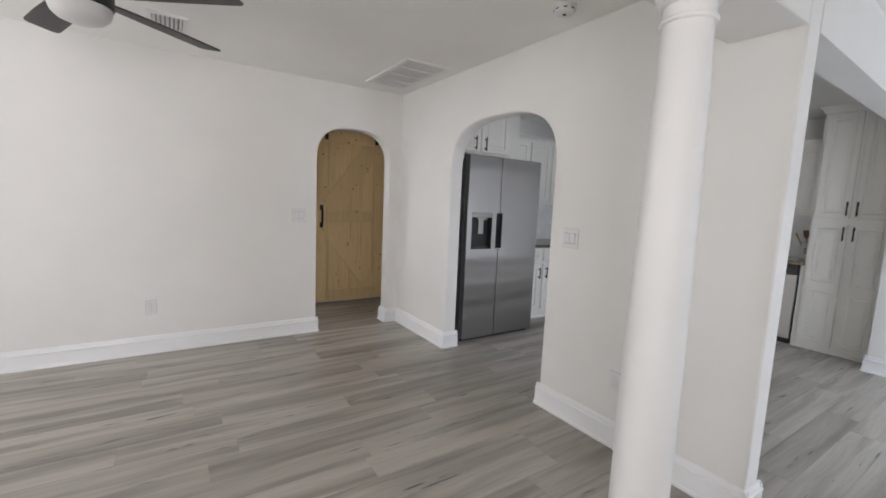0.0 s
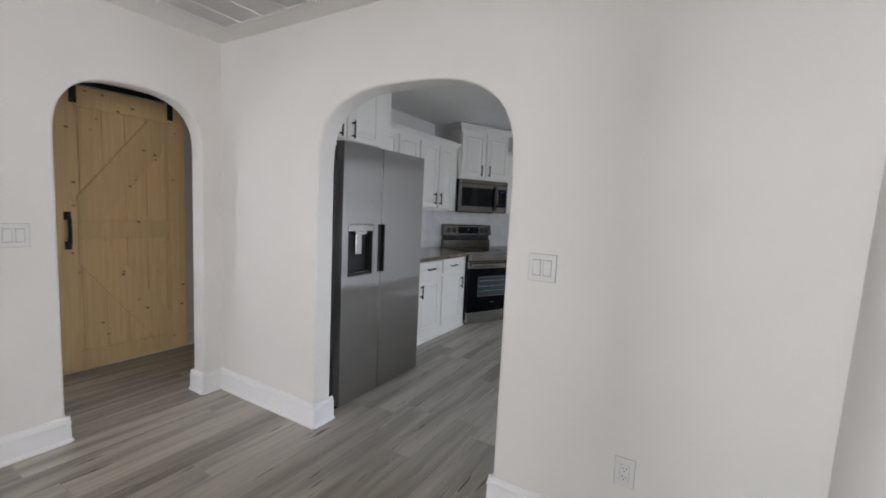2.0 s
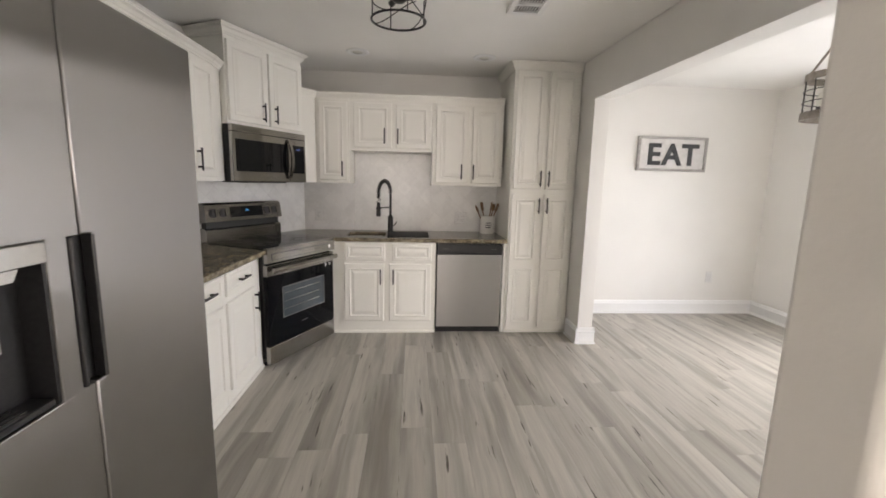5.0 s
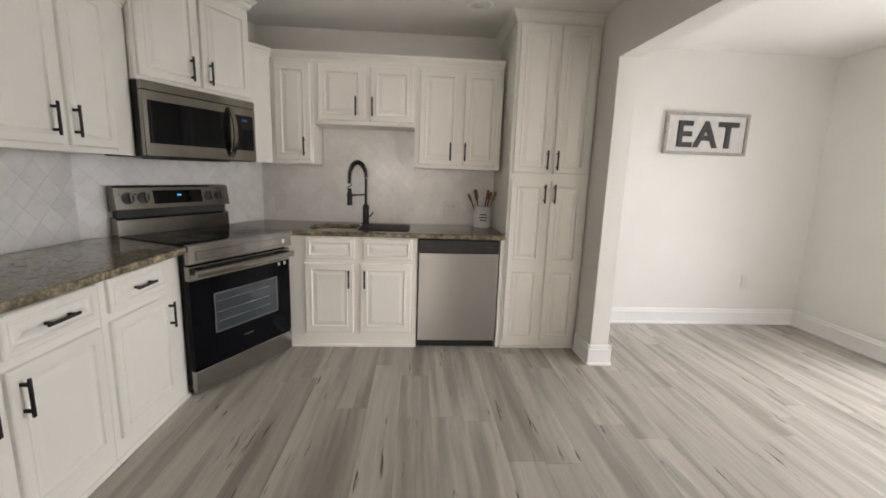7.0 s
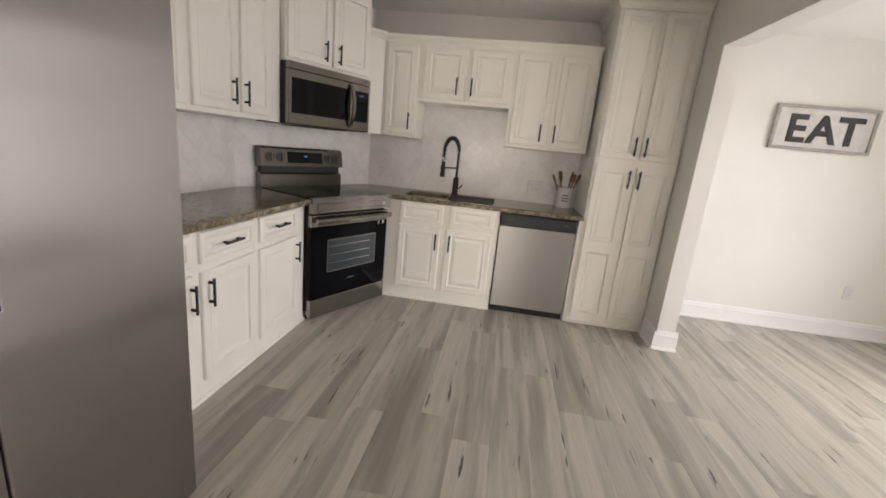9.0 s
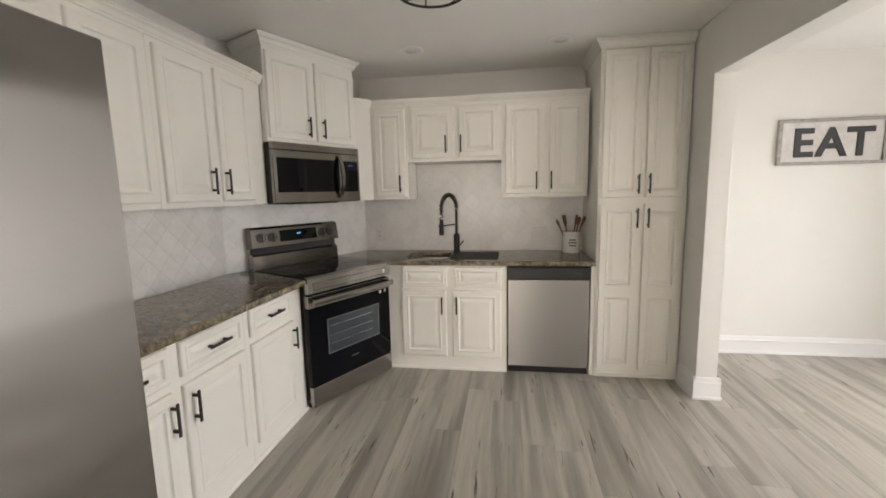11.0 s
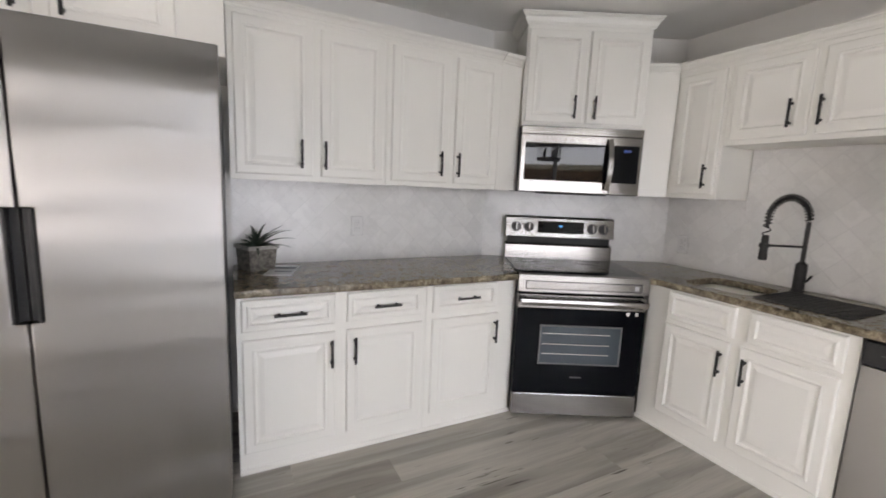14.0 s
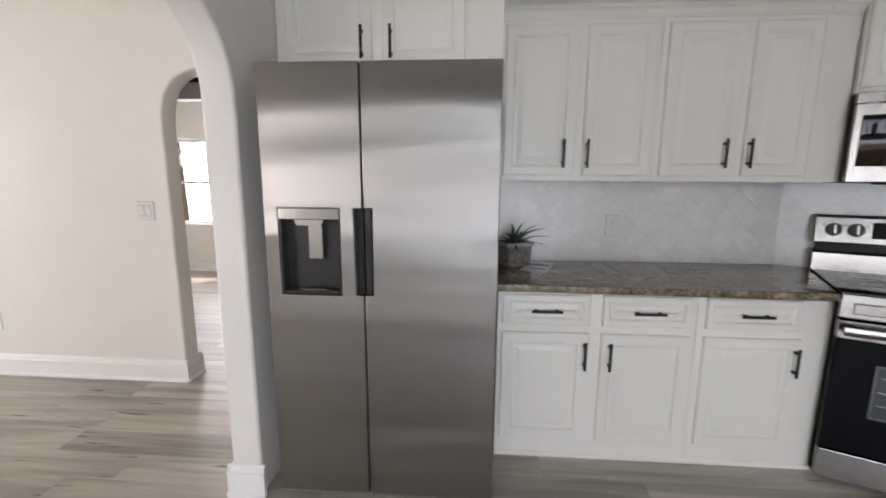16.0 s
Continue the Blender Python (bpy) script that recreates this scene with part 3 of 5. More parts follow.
def grille(name, label, x0, y0, x1, y1, slats, along_x, tilt=35, border=0.03, cross=(), gap=None):
    """A white metal grille under the ceiling."""
    root = thing(name, label, "vent", pose(x0, y0, H))
    w, d = x1 - x0, y1 - y0
    part("backing", boxes((0.01, 0.01, -0.004, w - 0.01, d - 0.01, -0.001)), gap or VENTGAP, root)
    bm = boxes((0, 0, -0.014, border, d, 0), (w - border, 0, -0.014, w, d, 0), (border, 0, -0.014, w - border, border, 0), (border, d - border, -0.014, w - border, d, 0))
    part("frame", bm, VENTWHITE, root)
    for i in range(slats):
        k = border + (i + 0.5) * ((d if along_x else w) - 2 * border) / slats
        pitch = ((d if along_x else w) - 2 * border) / slats * 0.72
        if along_x:
            bm = boxes((border, -pitch / 2, -0.0008, w - border, pitch / 2, 0.0008))
            bmesh.ops.rotate(bm, verts=bm.verts, cent=(0, 0, 0), matrix=Matrix.Rotation(radians(tilt), 3, "X"))
            bmesh.ops.translate(bm, verts=bm.verts, vec=(0, k, -0.010))
        else:
            bm = boxes((-pitch / 2, border, -0.0008, pitch / 2, d - border, 0.0008))
            bmesh.ops.rotate(bm, verts=bm.verts, cent=(0, 0, 0), matrix=Matrix.Rotation(radians(tilt), 3, "Y"))
            bmesh.ops.translate(bm, verts=bm.verts, vec=(k, 0, -0.010))
        part("slat", bm, VENTWHITE, root)
    for c in cross:
        part("crossbar", boxes((border, c * d - 0.006, -0.016, w - border, c * d + 0.006, -0.009)) if not along_x else boxes((c * w - 0.011, border, -0.016, c * w + 0.011, d - border, -0.004)), VENTWHITE, root)
    return root


grille("return_vent", "large white slatted return air grille in the ceiling", 1.68, 2.915, 2.075, 3.725, 30, False, -20, 0.035, (0.25, 0.5, 0.75), PLATE)
grille("ceiling_vent", "white slatted supply vent in the living room ceiling", 0.03, 3.18, 0.25, 3.48, 7, False, -40, 0.025)
grille("ceiling_vent", "white three-slot supply vent in the kitchen ceiling", 4.175, 1.54, 4.58, 1.755, 9, True, -38, 0.032, (0.345, 0.655))
det = thing("smoke_detector", "round white plastic smoke detector on the ceiling", "smoke detector", pose(1.955, 1.61, H))
bm = bmesh.new()
lathe(bm, [(0.062, -0.001), (0.064, -0.012), (0.058, -0.016), (0.056, -0.030), (0.046, -0.040), (0.02, -0.043)], steps=36)
part("housing", bm, PLATE, det, soft=True)
bm = bmesh.new()
lathe(bm, [(0.010, -0.0435), (0.009, -0.047)], steps=16)
part("test_button", bm, SLOT, det)
for i in range(8):
    b = boxes((0.050, -0.010, -0.028, 0.0575, 0.010, -0.022))
    bmesh.ops.rotate(b, verts=b.verts, cent=(0, 0, 0), matrix=Matrix.Rotation(radians(45 * i), 3, "Z"))
    part("slot", b, SLOT, det)


# ---- switches and outlets: local front faces -y ----
def plate(name, label, m, gangs, kind):
    w, h = 0.072 + 0.046 * (gangs - 1), 0.116
    root = thing(name, label, "switch" if kind == "switch" else "outlet", m)
    part("cover_plate", boxes((-w / 2, -0.007, -h / 2, w / 2, 0, h / 2), bevel=0.003, seg=2), PLATE, root)
    # a slightly larger grey sheet paints the shadow line around the cover plate
    part("gasket_or_shade_rim", boxes((-w / 2 - 0.0018, -0.0016, -h / 2 - 0.0018, w / 2 + 0.0018, -0.0002, h / 2 + 0.0018)), PLATESHADE, root)
    # darker frames paint the shade in the gap around each rocker or socket face
    for i in range(gangs):
        cx = (i - (gangs - 1) / 2) * 0.046
        if kind == "switch":
            part("gap_shade", boxes((cx - 0.018, -0.0085, -0.035, cx + 0.018, -0.0071, 0.035)), PLATESHADE, root)
            bm = bmesh.new()
            prism(bm, [(-0.0086, -0.031), (-0.0086, 0.031), (-0.0145, 0.031), (-0.0105, 0.0), (-0.009, -0.031)], 0, cx - 0.0155, cx + 0.0155)
            part("rocker", bm, PLATE, root)
        else:
            part("gap_shade", boxes((cx - 0.0178, -0.0078, -0.0352, cx + 0.0178, -0.0071, 0.0352)), PLATESHADE, root)
            part("socket_face", boxes((cx - 0.0165, -0.0092, -0.034, cx + 0.0165, -0.0079, 0.034)), PLATE, root)
            for z in (-0.017, 0.017):
                for dx, hh in ((-0.0065, 0.008), (0.0065, 0.0065)):
                    part("slot", boxes((cx + dx - 0.0012, -0.0096, z - hh / 2 + 0.003, cx + dx + 0.0012, -0.0093, z + hh / 2 + 0.003)), SLOT, root)
                part("ground_hole", boxes((cx - 0.002, -0.0096, z - 0.010, cx + 0.002, -0.0093, z - 0.006)), SLOT, root)
    for z in (-0.047, 0.047):
        bm = bmesh.new()
        lathe(bm, [(0.003, 0.0072), (0.0025, 0.0082)], steps=10, m=pose(0, 0, z, 90, 0, 0))
        part("screw", bm, PLATE, root)
    return root


plate("light_switch", "white double rocker switch plate beside the kitchen arch", pose(WB0, 1.663, 1.160, 0, 0, -90), 2, "switch")
plate("light_switch", "white double rocker switch plate beside the hall arch", pose(1.147, WA0, 1.160), 2, "switch")
plate("outlet", "white duplex outlet low on the wall", pose(WB0, 1.272, 0.378, 0, 0, -90), 1, "outlet")
plate("outlet", "white duplex outlet low on the living room wall", pose(-0.033, WA0, 0.386), 1, "outlet")
plate("outlet", "white outlet on the marble splashback", pose(4.062, KY - 0.012, 1.105), 1, "outlet")
plate("outlet", "white double outlet on the splashback beside the crock", pose(BACK - 0.012, 1.817, 1.03, 0, 0, -90), 2, "outlet")
plate("outlet", "white outlet on the splashback beside the range", pose(BACK - 0.012, 3.27, 1.04, 0, 0, -90), 1, "outlet")
plate("outlet", "white outlet low on the dining wall", pose(BACK, -1.01, 0.414, 0, 0, -90), 1, "outlet")


# ---- cabinets: local x to the right, front faces -y, back at y = 0 ----
def rings(bm, x0, x1, z0, z1, steps):
    """Nested rectangles, each (inset, y), joined into a moulded panel, closed at its middle and its back."""
    loops = []
    for d, y in steps:
        loops.append([bm.verts.new(p) for p in ((x0 + d, y, z0 + d), (x1 - d, y, z0 + d), (x1 - d, y, z1 - d), (x0 + d, y, z1 - d))])
    for a, b in zip(loops, loops[1:]):
        for i in range(4):
            bm.faces.new((a[i], a[(i + 1) % 4], b[(i + 1) % 4], b[i]))
    bm.faces.new(loops[0][::-1])
    bm.faces.new(loops[-1])
    bmesh.ops.recalc_face_normals(bm, faces=bm.faces)


def moulded(x0, x1, z0, z1, y, frame_w=0.055, t=0.02, split=None):
    """A raised-panel door front; split: the height of a middle rail between two panels."""
    bm = bmesh.new()
    f = frame_w
    panel = [(f - 0.014, y - t), (f - 0.010, y - t - 0.003), (f - 0.003, y - t - 0.003), (f, y - t + 0.003), (f + 0.004, y - t + 0.0065), (f + 0.012, y - t + 0.0065), (f + 0.034, y - t + 0.0005), (f + 0.038, y - t + 0.0005)]
    if split is None:
        rings(bm, x0, x1, z0, z1, [(0, y), (0, y - t + 0.006), (0.003, y - t + 0.002), (0.007, y - t)] + panel)
    else:
        for a, b in ((z0, split), (split, z1)):
            rings(bm, x0, x1, a, b, [(0, y), (0, y - t)] + panel)
    return bm


def pull(parent, x, z, y, length, upright):
    """A black bar pull with two feet and flared ends."""
    bm = bmesh.new()
    h = length / 2
    k = 0.006
    if upright:
        box(bm, x - 0.006, y - 0.034, z - h, x + 0.006, y - 0.026, z + h)
        for s in (-1, 1):
            box(bm, x - 0.0055, y - 0.027, z + s * (h - 0.022) - k, x + 0.0055, y - 0.0005, z + s * (h - 0.022) + k)
    else:
        box(bm, x - h, y - 0.034, z - 0.006, x + h, y - 0.026, z + 0.006)
        for s in (-1, 1):
            box(bm, x + s * (h - 0.022) - k, y - 0.027, z - 0.0055, x + s * (h - 0.022) + k, y - 0.0005, z + 0.0055)
    bmesh.ops.recalc_face_normals(bm, faces=bm.faces)
    bmesh.ops.bevel(bm, geom=list(bm.edges), offset=0.0012, segments=1, affect="EDGES", clamp_overlap=True)
    part("handle", bm, BLACK, parent, "matt black bar handle")


def cabinet(name, label, m, width, depth, z0, z1, doors, group="", shoe=False):
    """doors: (x0, x1, z0, z1, handle), handle: None, 'h', or (x, z) of an upright pull's middle."""
    root = thing(name, label, "cabinet", m, group)
    y = -depth
    part("body", boxes((0.0005, y + 0.0, z0, width - 0.0005, -0.004, z1), bevel=0.0015), CAB, root)
    for x0, x1, a, b, grip in doors:
        drawer = grip == "h" or grip == "plain"
        d = part("drawer_front" if drawer else "door", moulded(x0, x1, a, b, y - 0.0005, 0.036 if drawer else 0.055), CAB, root)
        if grip == "h":
            pull(d, (x0 + x1) / 2, (a + b) / 2, y - 0.021, 0.142, False)
        elif isinstance(grip, tuple):
            pull(d, grip[0], grip[1], y - 0.021, 0.138, True)
    if shoe:
        bm = bmesh.new()
        prism(bm, [(y - 0.001, z0), (y - 0.014, z0), (y - 0.014, z0 + 0.012), (y - 0.006, z0 + 0.020), (y - 0.001, z0 + 0.020)], 0, 0.001, width - 0.001)
        part("shoe_moulding", bm, CAB, root)
    return root


def crown(parent, path, z, out=0.045, high=0.065):
    """A crown moulding along a plan path (local points, the room to the right of the way)."""
    prof = [(0.0, 0.0), (0.008, 0.0), (0.010, 0.010), (0.016, 0.014), (out * 0.55, high * 0.55), (out * 0.85, high * 0.72), (out * 0.85, high * 0.82), (out, high * 0.86), (out, high), (0.0, high)]
    pts = [Vector(p) for p in path]
    bm = bmesh.new()
    cols = []
    for i, p in enumerate(pts):
        def normal(a, b):
            t = (b - a).normalized()
            return Vector((t.y, -t.x))
        if i == 0:
            o = normal(pts[0], pts[1])
        elif i == len(pts) - 1:
            o = normal(pts[-2], pts[-1])
        else:
            n0, n1 = normal(pts[i - 1], p), normal(p, pts[i + 1])
            o = (n0 + n1) / (1 + n0.dot(n1))
        cols.append([bm.verts.new((p.x + o.x * a, p.y + o.y * a, z + b)) for a, b in prof])
    k = len(prof)
    for a, b in zip(cols, cols[1:]):
        for j in range(k):
            bm.faces.new((a[j], a[(j + 1) % k], b[(j + 1) % k], b[j]))
    bm.faces.new(cols[0][::-1])
    bm.faces.new(cols[-1])
    bmesh.ops.recalc_face_normals(bm, faces=bm.faces)
    return part("crown_moulding", bm, CAB, parent)


BASE_TOP = 0.850
FA = 0.605                     # depth of the base cabinets
# counter wall, from the refrigerator to the range
x0 = 3.365
cabinet("base_cabinet", "white raised-panel base cabinet with two drawers and two doors", pose(x0, KY, 0), 0.920, FA, 0, BASE_TOP,
        [(0.021, 0.430, 0.692, 0.838, "h"), (0.489, 0.893, 0.692, 0.838, "h"), (0.021, 0.432, 0.105, 0.652, (0.411, 0.550)), (0.489, 0.896, 0.105, 0.652, (0.526, 0.550))], "base cabinets", True)
cabinet("base_cabinet", "white raised-panel base cabinet with one drawer beside the range", pose(x0 + 0.921, KY, 0), 0.590, FA, 0, BASE_TOP,
        [(0.035, 0.445, 0.692, 0.838, "h"), (0.035, 0.462, 0.105, 0.652, (0.434, 0.550))], "base cabinets", True)
UD = 0.37                     # depth of the wall cabinets
ua = cabinet("wall_cabinet", "white raised-panel wall cabinet with two doors beside the refrigerator", pose(3.362, KY, 0), 0.755, UD, 1.365, 2.135,
             [(0.023, 0.373, 1.392, 2.097, (0.315, 1.498)), (0.411, 0.737, 1.392, 2.097, (0.429, 1.498))], "wall cabinets")
crown(ua, [(0.0, -UD), (0.755, -UD)], 2.122, 0.045, 0.052)
ua = cabinet("wall_cabinet", "white raised-panel wall cabinet with two doors above the counter", pose(4.118, KY, 0), 0.72, UD, 1.365, 2.135,
             [(0.028, 0.374, 1.392, 2.097, (0.319, 1.498)), (0.415, 0.704, 1.392, 2.097, (0.432, 1.498))], "wall cabinets")
crown(ua, [(0.0, -UD), (0.72, -UD)], 2.122, 0.045, 0.052)
fr = cabinet("wall_cabinet", "white raised-panel cabinet with two doors over the refrigerator", pose(WB1 + 0.003, KY, 0), 1.01, 0.60, 1.845, 2.375,
             [(0.045, 0.435, 1.87, 2.34, (0.394, 1.955)), (0.480, 0.845, 1.87, 2.34, (0.522, 1.955))], "wall cabinets")
crown(fr, [(0.0, -0.60), (1.01, -0.60), (1.01, -0.02)], 2.374)

# slanted corner: s along the wall, d out of it
SLANT = -math.degrees(math.atan2(0.60, 1.20))
CORNER = pose(5.0, KY, 0, 0, 0, SLANT)
MC = 0.168                    # left side of the microwave along the slanted wall
mc = cabinet("wall_cabinet", "tall white raised-panel cabinet with two doors over the microwave", CORNER @ pose(MC, 0, 0), 0.762, 0.355, 1.772, 2.375,
             [(0.012, 0.372, 1.792, 2.335, (0.310, 1.885)), (0.390, 0.750, 1.792, 2.335, (0.434, 1.885))], "wall cabinets")
crown(mc, [(0.0, -0.02), (0.0, -0.355), (0.762, -0.355), (0.762, -0.02)], 2.364)


def filler(name, label, pts, z0, z1, top=None):
    """A flat white filler panel between two plan points, 2 cm thick, room to the right."""
    (xa, ya), (xb, yb) = pts
    L = math.hypot(xb - xa, yb - ya)
    root = thing(name, label, "cabinet", pose(xa, ya, 0, 0, 0, math.degrees(math.atan2(yb - ya, xb - xa))))
    part("panel", boxes((0, 0.0, z0, L, 0.018, z1)), CAB, root)
    if top:
        crown(root, [(0, 0), (L, 0)], top, 0.045, 0.052)
    return root


def slant(s, d):
    v = CORNER @ Vector((s, -d, 0))
    return (v.x, v.y)


filler("filler_panel", "white filler panel between the wall cabinets and the microwave", ((4.839, KY - UD), slant(MC - 0.002, 0.305)), 1.365, 2.135, 2.122)
filler("filler_panel", "white filler panel between the microwave and the sink wall cabinets", (slant(MC + 0.764, 0.305), (BACK - 0.335, 3.215)), 1.365, 2.135, 2.122)

# sink wall
def on_sink_wall(y):
    return pose(BACK, y - 0.028, 0, 0, 0, -90)


FB = 0.60
cabinet("sink_cabinet", "white raised-panel sink base cabinet with two false drawers and two doors", on_sink_wall(3.085), 0.96, FB, 0, BASE_TOP,
        [(0.140, 0.497, 0.680, 0.838, "plain"), (0.560, 0.920, 0.680, 0.838, "plain"), (0.132, 0.488, 0.115, 0.652, (0.457, 0.537)), (0.535, 0.917, 0.115, 0.652, (0.572, 0.537))], "base cabinets", True)
cabinet("filler_panel", "narrow white panel between dishwasher and pantry", on_sink_wall(1.503), 0.028, FB, 0, BASE_TOP, [])
UB = 0.33
ub = cabinet("wall_cabinet", "narrow white wall cabinet with one raised-panel door", on_sink_wall(3.245), 0.31, UB, 1.365, 2.135,
             [(0.03, 0.292, 1.392, 2.095, (0.246, 1.495))], "wall cabinets")
crown(ub, [(0, -UB), (0.31, -UB)], 2.122, 0.045, 0.052)
ub = cabinet("wall_cabinet", "short white wall cabinet with two doors over the sink", on_sink_wall(2.934), 0.765, UB, 1.668, 2.135,
             [(0.037, 0.388, 1.695, 2.095, (0.321, 1.802)), (0.426, 0.752, 1.695, 2.095, (0.444, 1.802))], "wall cabinets")
crown(ub, [(0, -UB), (0.765, -UB)], 2.122, 0.045, 0.052)
ub = cabinet("wall_cabinet", "white raised-panel wall cabinet with two doors beside the pantry", on_sink_wall(2.168), 0.672, UB, 1.365, 2.135,
             [(0.034, 0.344, 1.392, 2.095, (0.276, 1.495)), (0.376, 0.642, 1.392, 2.095, (0.390, 1.495))], "wall cabinets")
crown(ub, [(0, -UB), (0.672, -UB)], 2.122, 0.045, 0.052)
PW = 1.445 - PY1 - 0.004
pan = cabinet("pantry_cabinet", "tall white pantry cabinet with four raised-panel doors and black handles", on_sink_wall(1.473), PW, FB, 0, 2.385, [], "", True)
for a, b, hx in ((0.022, 0.288, 0.266), (0.318, 0.575, 0.340)):
    d = part("door", moulded(a, b, 1.352, 2.365, -FB - 0.0005), CAB, pan)
    pull(d, hx, 1.447, -FB - 0.021, 0.138, True)
    d = part("door", moulded(a, b, 0.060, 1.300, -FB - 0.0005, 0.055, 0.02, 0.663), CAB, pan)
    pull(d, hx, 1.205, -FB - 0.021, 0.138, True)
crown(pan, [(0.0, -0.02), (0.0, -FB), (PW, -FB)], 2.374)


# ---- worktops ----
def slab(outer, holes, z0, z1):
    bm = bmesh.new()
    edges = []
    for loop in [outer] + holes:
        vs = [bm.verts.new((x, y, z0)) for x, y in loop]
        edges += [bm.edges.new((vs[i], vs[(i + 1) % len(vs)])) for i in range(len(vs))]
    fs = [f for f in bmesh.ops.triangle_fill(bm, edges=edges, use_beauty=True)["geom"] if isinstance(f, bmesh.types.BMFace)]
    def inside(c, loop):
        odd = False
        for i in range(len(loop)):
            (xa, ya), (xb, yb) = loop[i], loop[i - 1]
            if (ya > c.y) != (yb > c.y) and c.x < (xb - xa) * (c.y - ya) / (yb - ya) + xa:
                odd = not odd
        return odd
    gone = [f for f in fs if any(inside(f.calc_center_median(), h) for h in holes)]
    fs = [f for f in fs if f not in gone]
    bmesh.ops.delete(bm, geom=gone, context="FACES_ONLY")
    ext = bmesh.ops.extrude_face_region(bm, geom=fs)["geom"]
    bmesh.ops.translate(bm, vec=(0, 0, z1 - z0), verts=[g for g in ext if isinstance(g, bmesh.types.BMVert)])
    bmesh.ops.recalc_face_normals(bm, faces=bm.faces)
    es = [e for e in bm.edges if len(e.link_faces) == 2 and e.calc_face_angle(0) > 1.0 and abs(e.verts[0].co.z - e.verts[1].co.z) < 1e-5]
    bmesh.ops.bevel(bm, geom=es, offset=0.007, segments=3, profile=0.5, affect="EDGES", clamp_overlap=True)
    return bm


def rounded(x0, y0, x1, y1, r, n=6):
    pts = []
    for cx, cy, a in ((x1 - r, y1 - r, 0), (x0 + r, y1 - r, 90), (x0 + r, y0 + r, 180), (x1 - r, y0 + r, 270)):
        for i in range(n + 1):
            t = radians(a + 90 * i / n)
            pts.append((cx + r * math.cos(t), cy + r * math.sin(t)))
    return pts


TOP0, TOP = 0.852, 0.888
RL, RR = 0.157, 0.925         # sides of the range along the slanted wall
tagged(mesh_object("worktop", slab([(3.360, KY - FA - 0.028), slant(RL - 0.003, 0.672), slant(RL - 0.003, 0.012), (5.0, KY - 0.012), (3.360, KY - 0.012)], [], TOP0, TOP), GRANITE, True),
       "polished brown speckled granite worktop on the base cabinets", "worktop")
SINK = [rounded(5.69, 2.572, 6.03, 2.927, 0.07), rounded(5.69, 2.177, 6.03, 2.537, 0.07)]
tagged(mesh_object("worktop", slab([(BACK - FB - 0.028, 1.447), (BACK - 0.012, 1.447), (BACK - 0.012, 3.42), slant(RR + 0.003, 0.012), slant(RR + 0.003, 0.655), (BACK - FB - 0.028, 3.0)], SINK, TOP0, TOP), GRANITE, True),
       "polished brown speckled granite worktop with a double sink", "worktop")


def bowl(y0, y1):
    bm = bmesh.new()
    a, b = rounded(5.684, y0 - 0.006, 6.036, y1 + 0.006, 0.074), rounded(5.70, y0 + 0.01, 6.02, y1 - 0.01, 0.07)
    c = rounded(5.715, y0 + 0.025, 6.005, y1 - 0.025, 0.06)
    loops = [[bm.verts.new((x, y, z)) for x, y in lp] for lp, z in ((a, TOP0 - 0.001), (b, TOP0 - 0.003), (b, 0.70), (c, 0.672))]
    for p, q in zip(loops, loops[1:]):
        for i in range(len(p)):
            bm.faces.new((p[i], p[(i + 1) % len(p)], q[(i + 1) % len(q)], q[i]))
    bm.faces.new(loops[-1])
    bmesh.ops.recalc_face_normals(bm, faces=bm.faces)
    bmesh.ops.reverse_faces(bm, faces=bm.faces)
    return bm


sink = thing("sink", "undermounted double-bowl stainless steel sink", "sink", pose(0, 0, 0))
for y0, y1 in ((2.572, 2.927), (2.177, 2.537)):
    part("bowl", bowl(y0, y1), STEEL_H, sink, soft=True)
    bm = bmesh.new()
    lathe(bm, [(0.045, 0.674), (0.043, 0.678), (0.03, 0.677), (0.02, 0.675)], ((5.87), (y0 + y1) / 2), 24)
    part("drain", bm, CHROME, sink, soft=True)
dm = thing("drying_mat", "black ribbed drying mat laid over one sink bowl", "mat", pose(5.86, 2.357, TOP + 0.0006))
part("sheet", slab(rounded(-0.190, -0.193, 0.185, 0.193, 0.03), [], 0.0, 0.005), MATDARK, dm, soft=True)
for i in range(13):
    y = -0.168 + i * 0.028
    part("rib", boxes((-0.165, y - 0.005, 0.0051, 0.160, y + 0.005, 0.009), bevel=0.0015), MATDARK, dm)

# ---- faucet ----
fc = thing("faucet", "matt black spring-neck kitchen faucet behind the sink", "faucet", pose(6.105, 2.541, TOP, 0, 0, -30))
bm = bmesh.new()
lathe(bm, [(0.031, 0.0), (0.031, 0.008), (0.027, 0.012), (0.027, 0.05), (0.027, 0.150), (0.018, 0.158), (0.013, 0.165)], steps=24)
part("base", bm, BLACK, fc, soft=True)
bm = bmesh.new()
tube(bm, [(0, 0, 0.12), (0, 0, 0.38)], 0.011, 12)
part("riser", bm, BLACK, fc, soft=True)
arc = [(-0.105 + 0.105 * math.cos(t), 0.0, 0.385 + 0.12 * math.sin(t)) for t in [math.pi * i / 16 for i in range(17)]]
bm = bmesh.new()
tube(bm, arc + [(-0.21, 0, 0.34)], 0.0085, 10)
part("hose", bm, BLACK, fc, soft=True)
coil = []
path = [Vector(p) for p in arc + [(-0.21, 0, 0.36), (-0.21, 0, 0.30)]]
turns, per = 24, 12
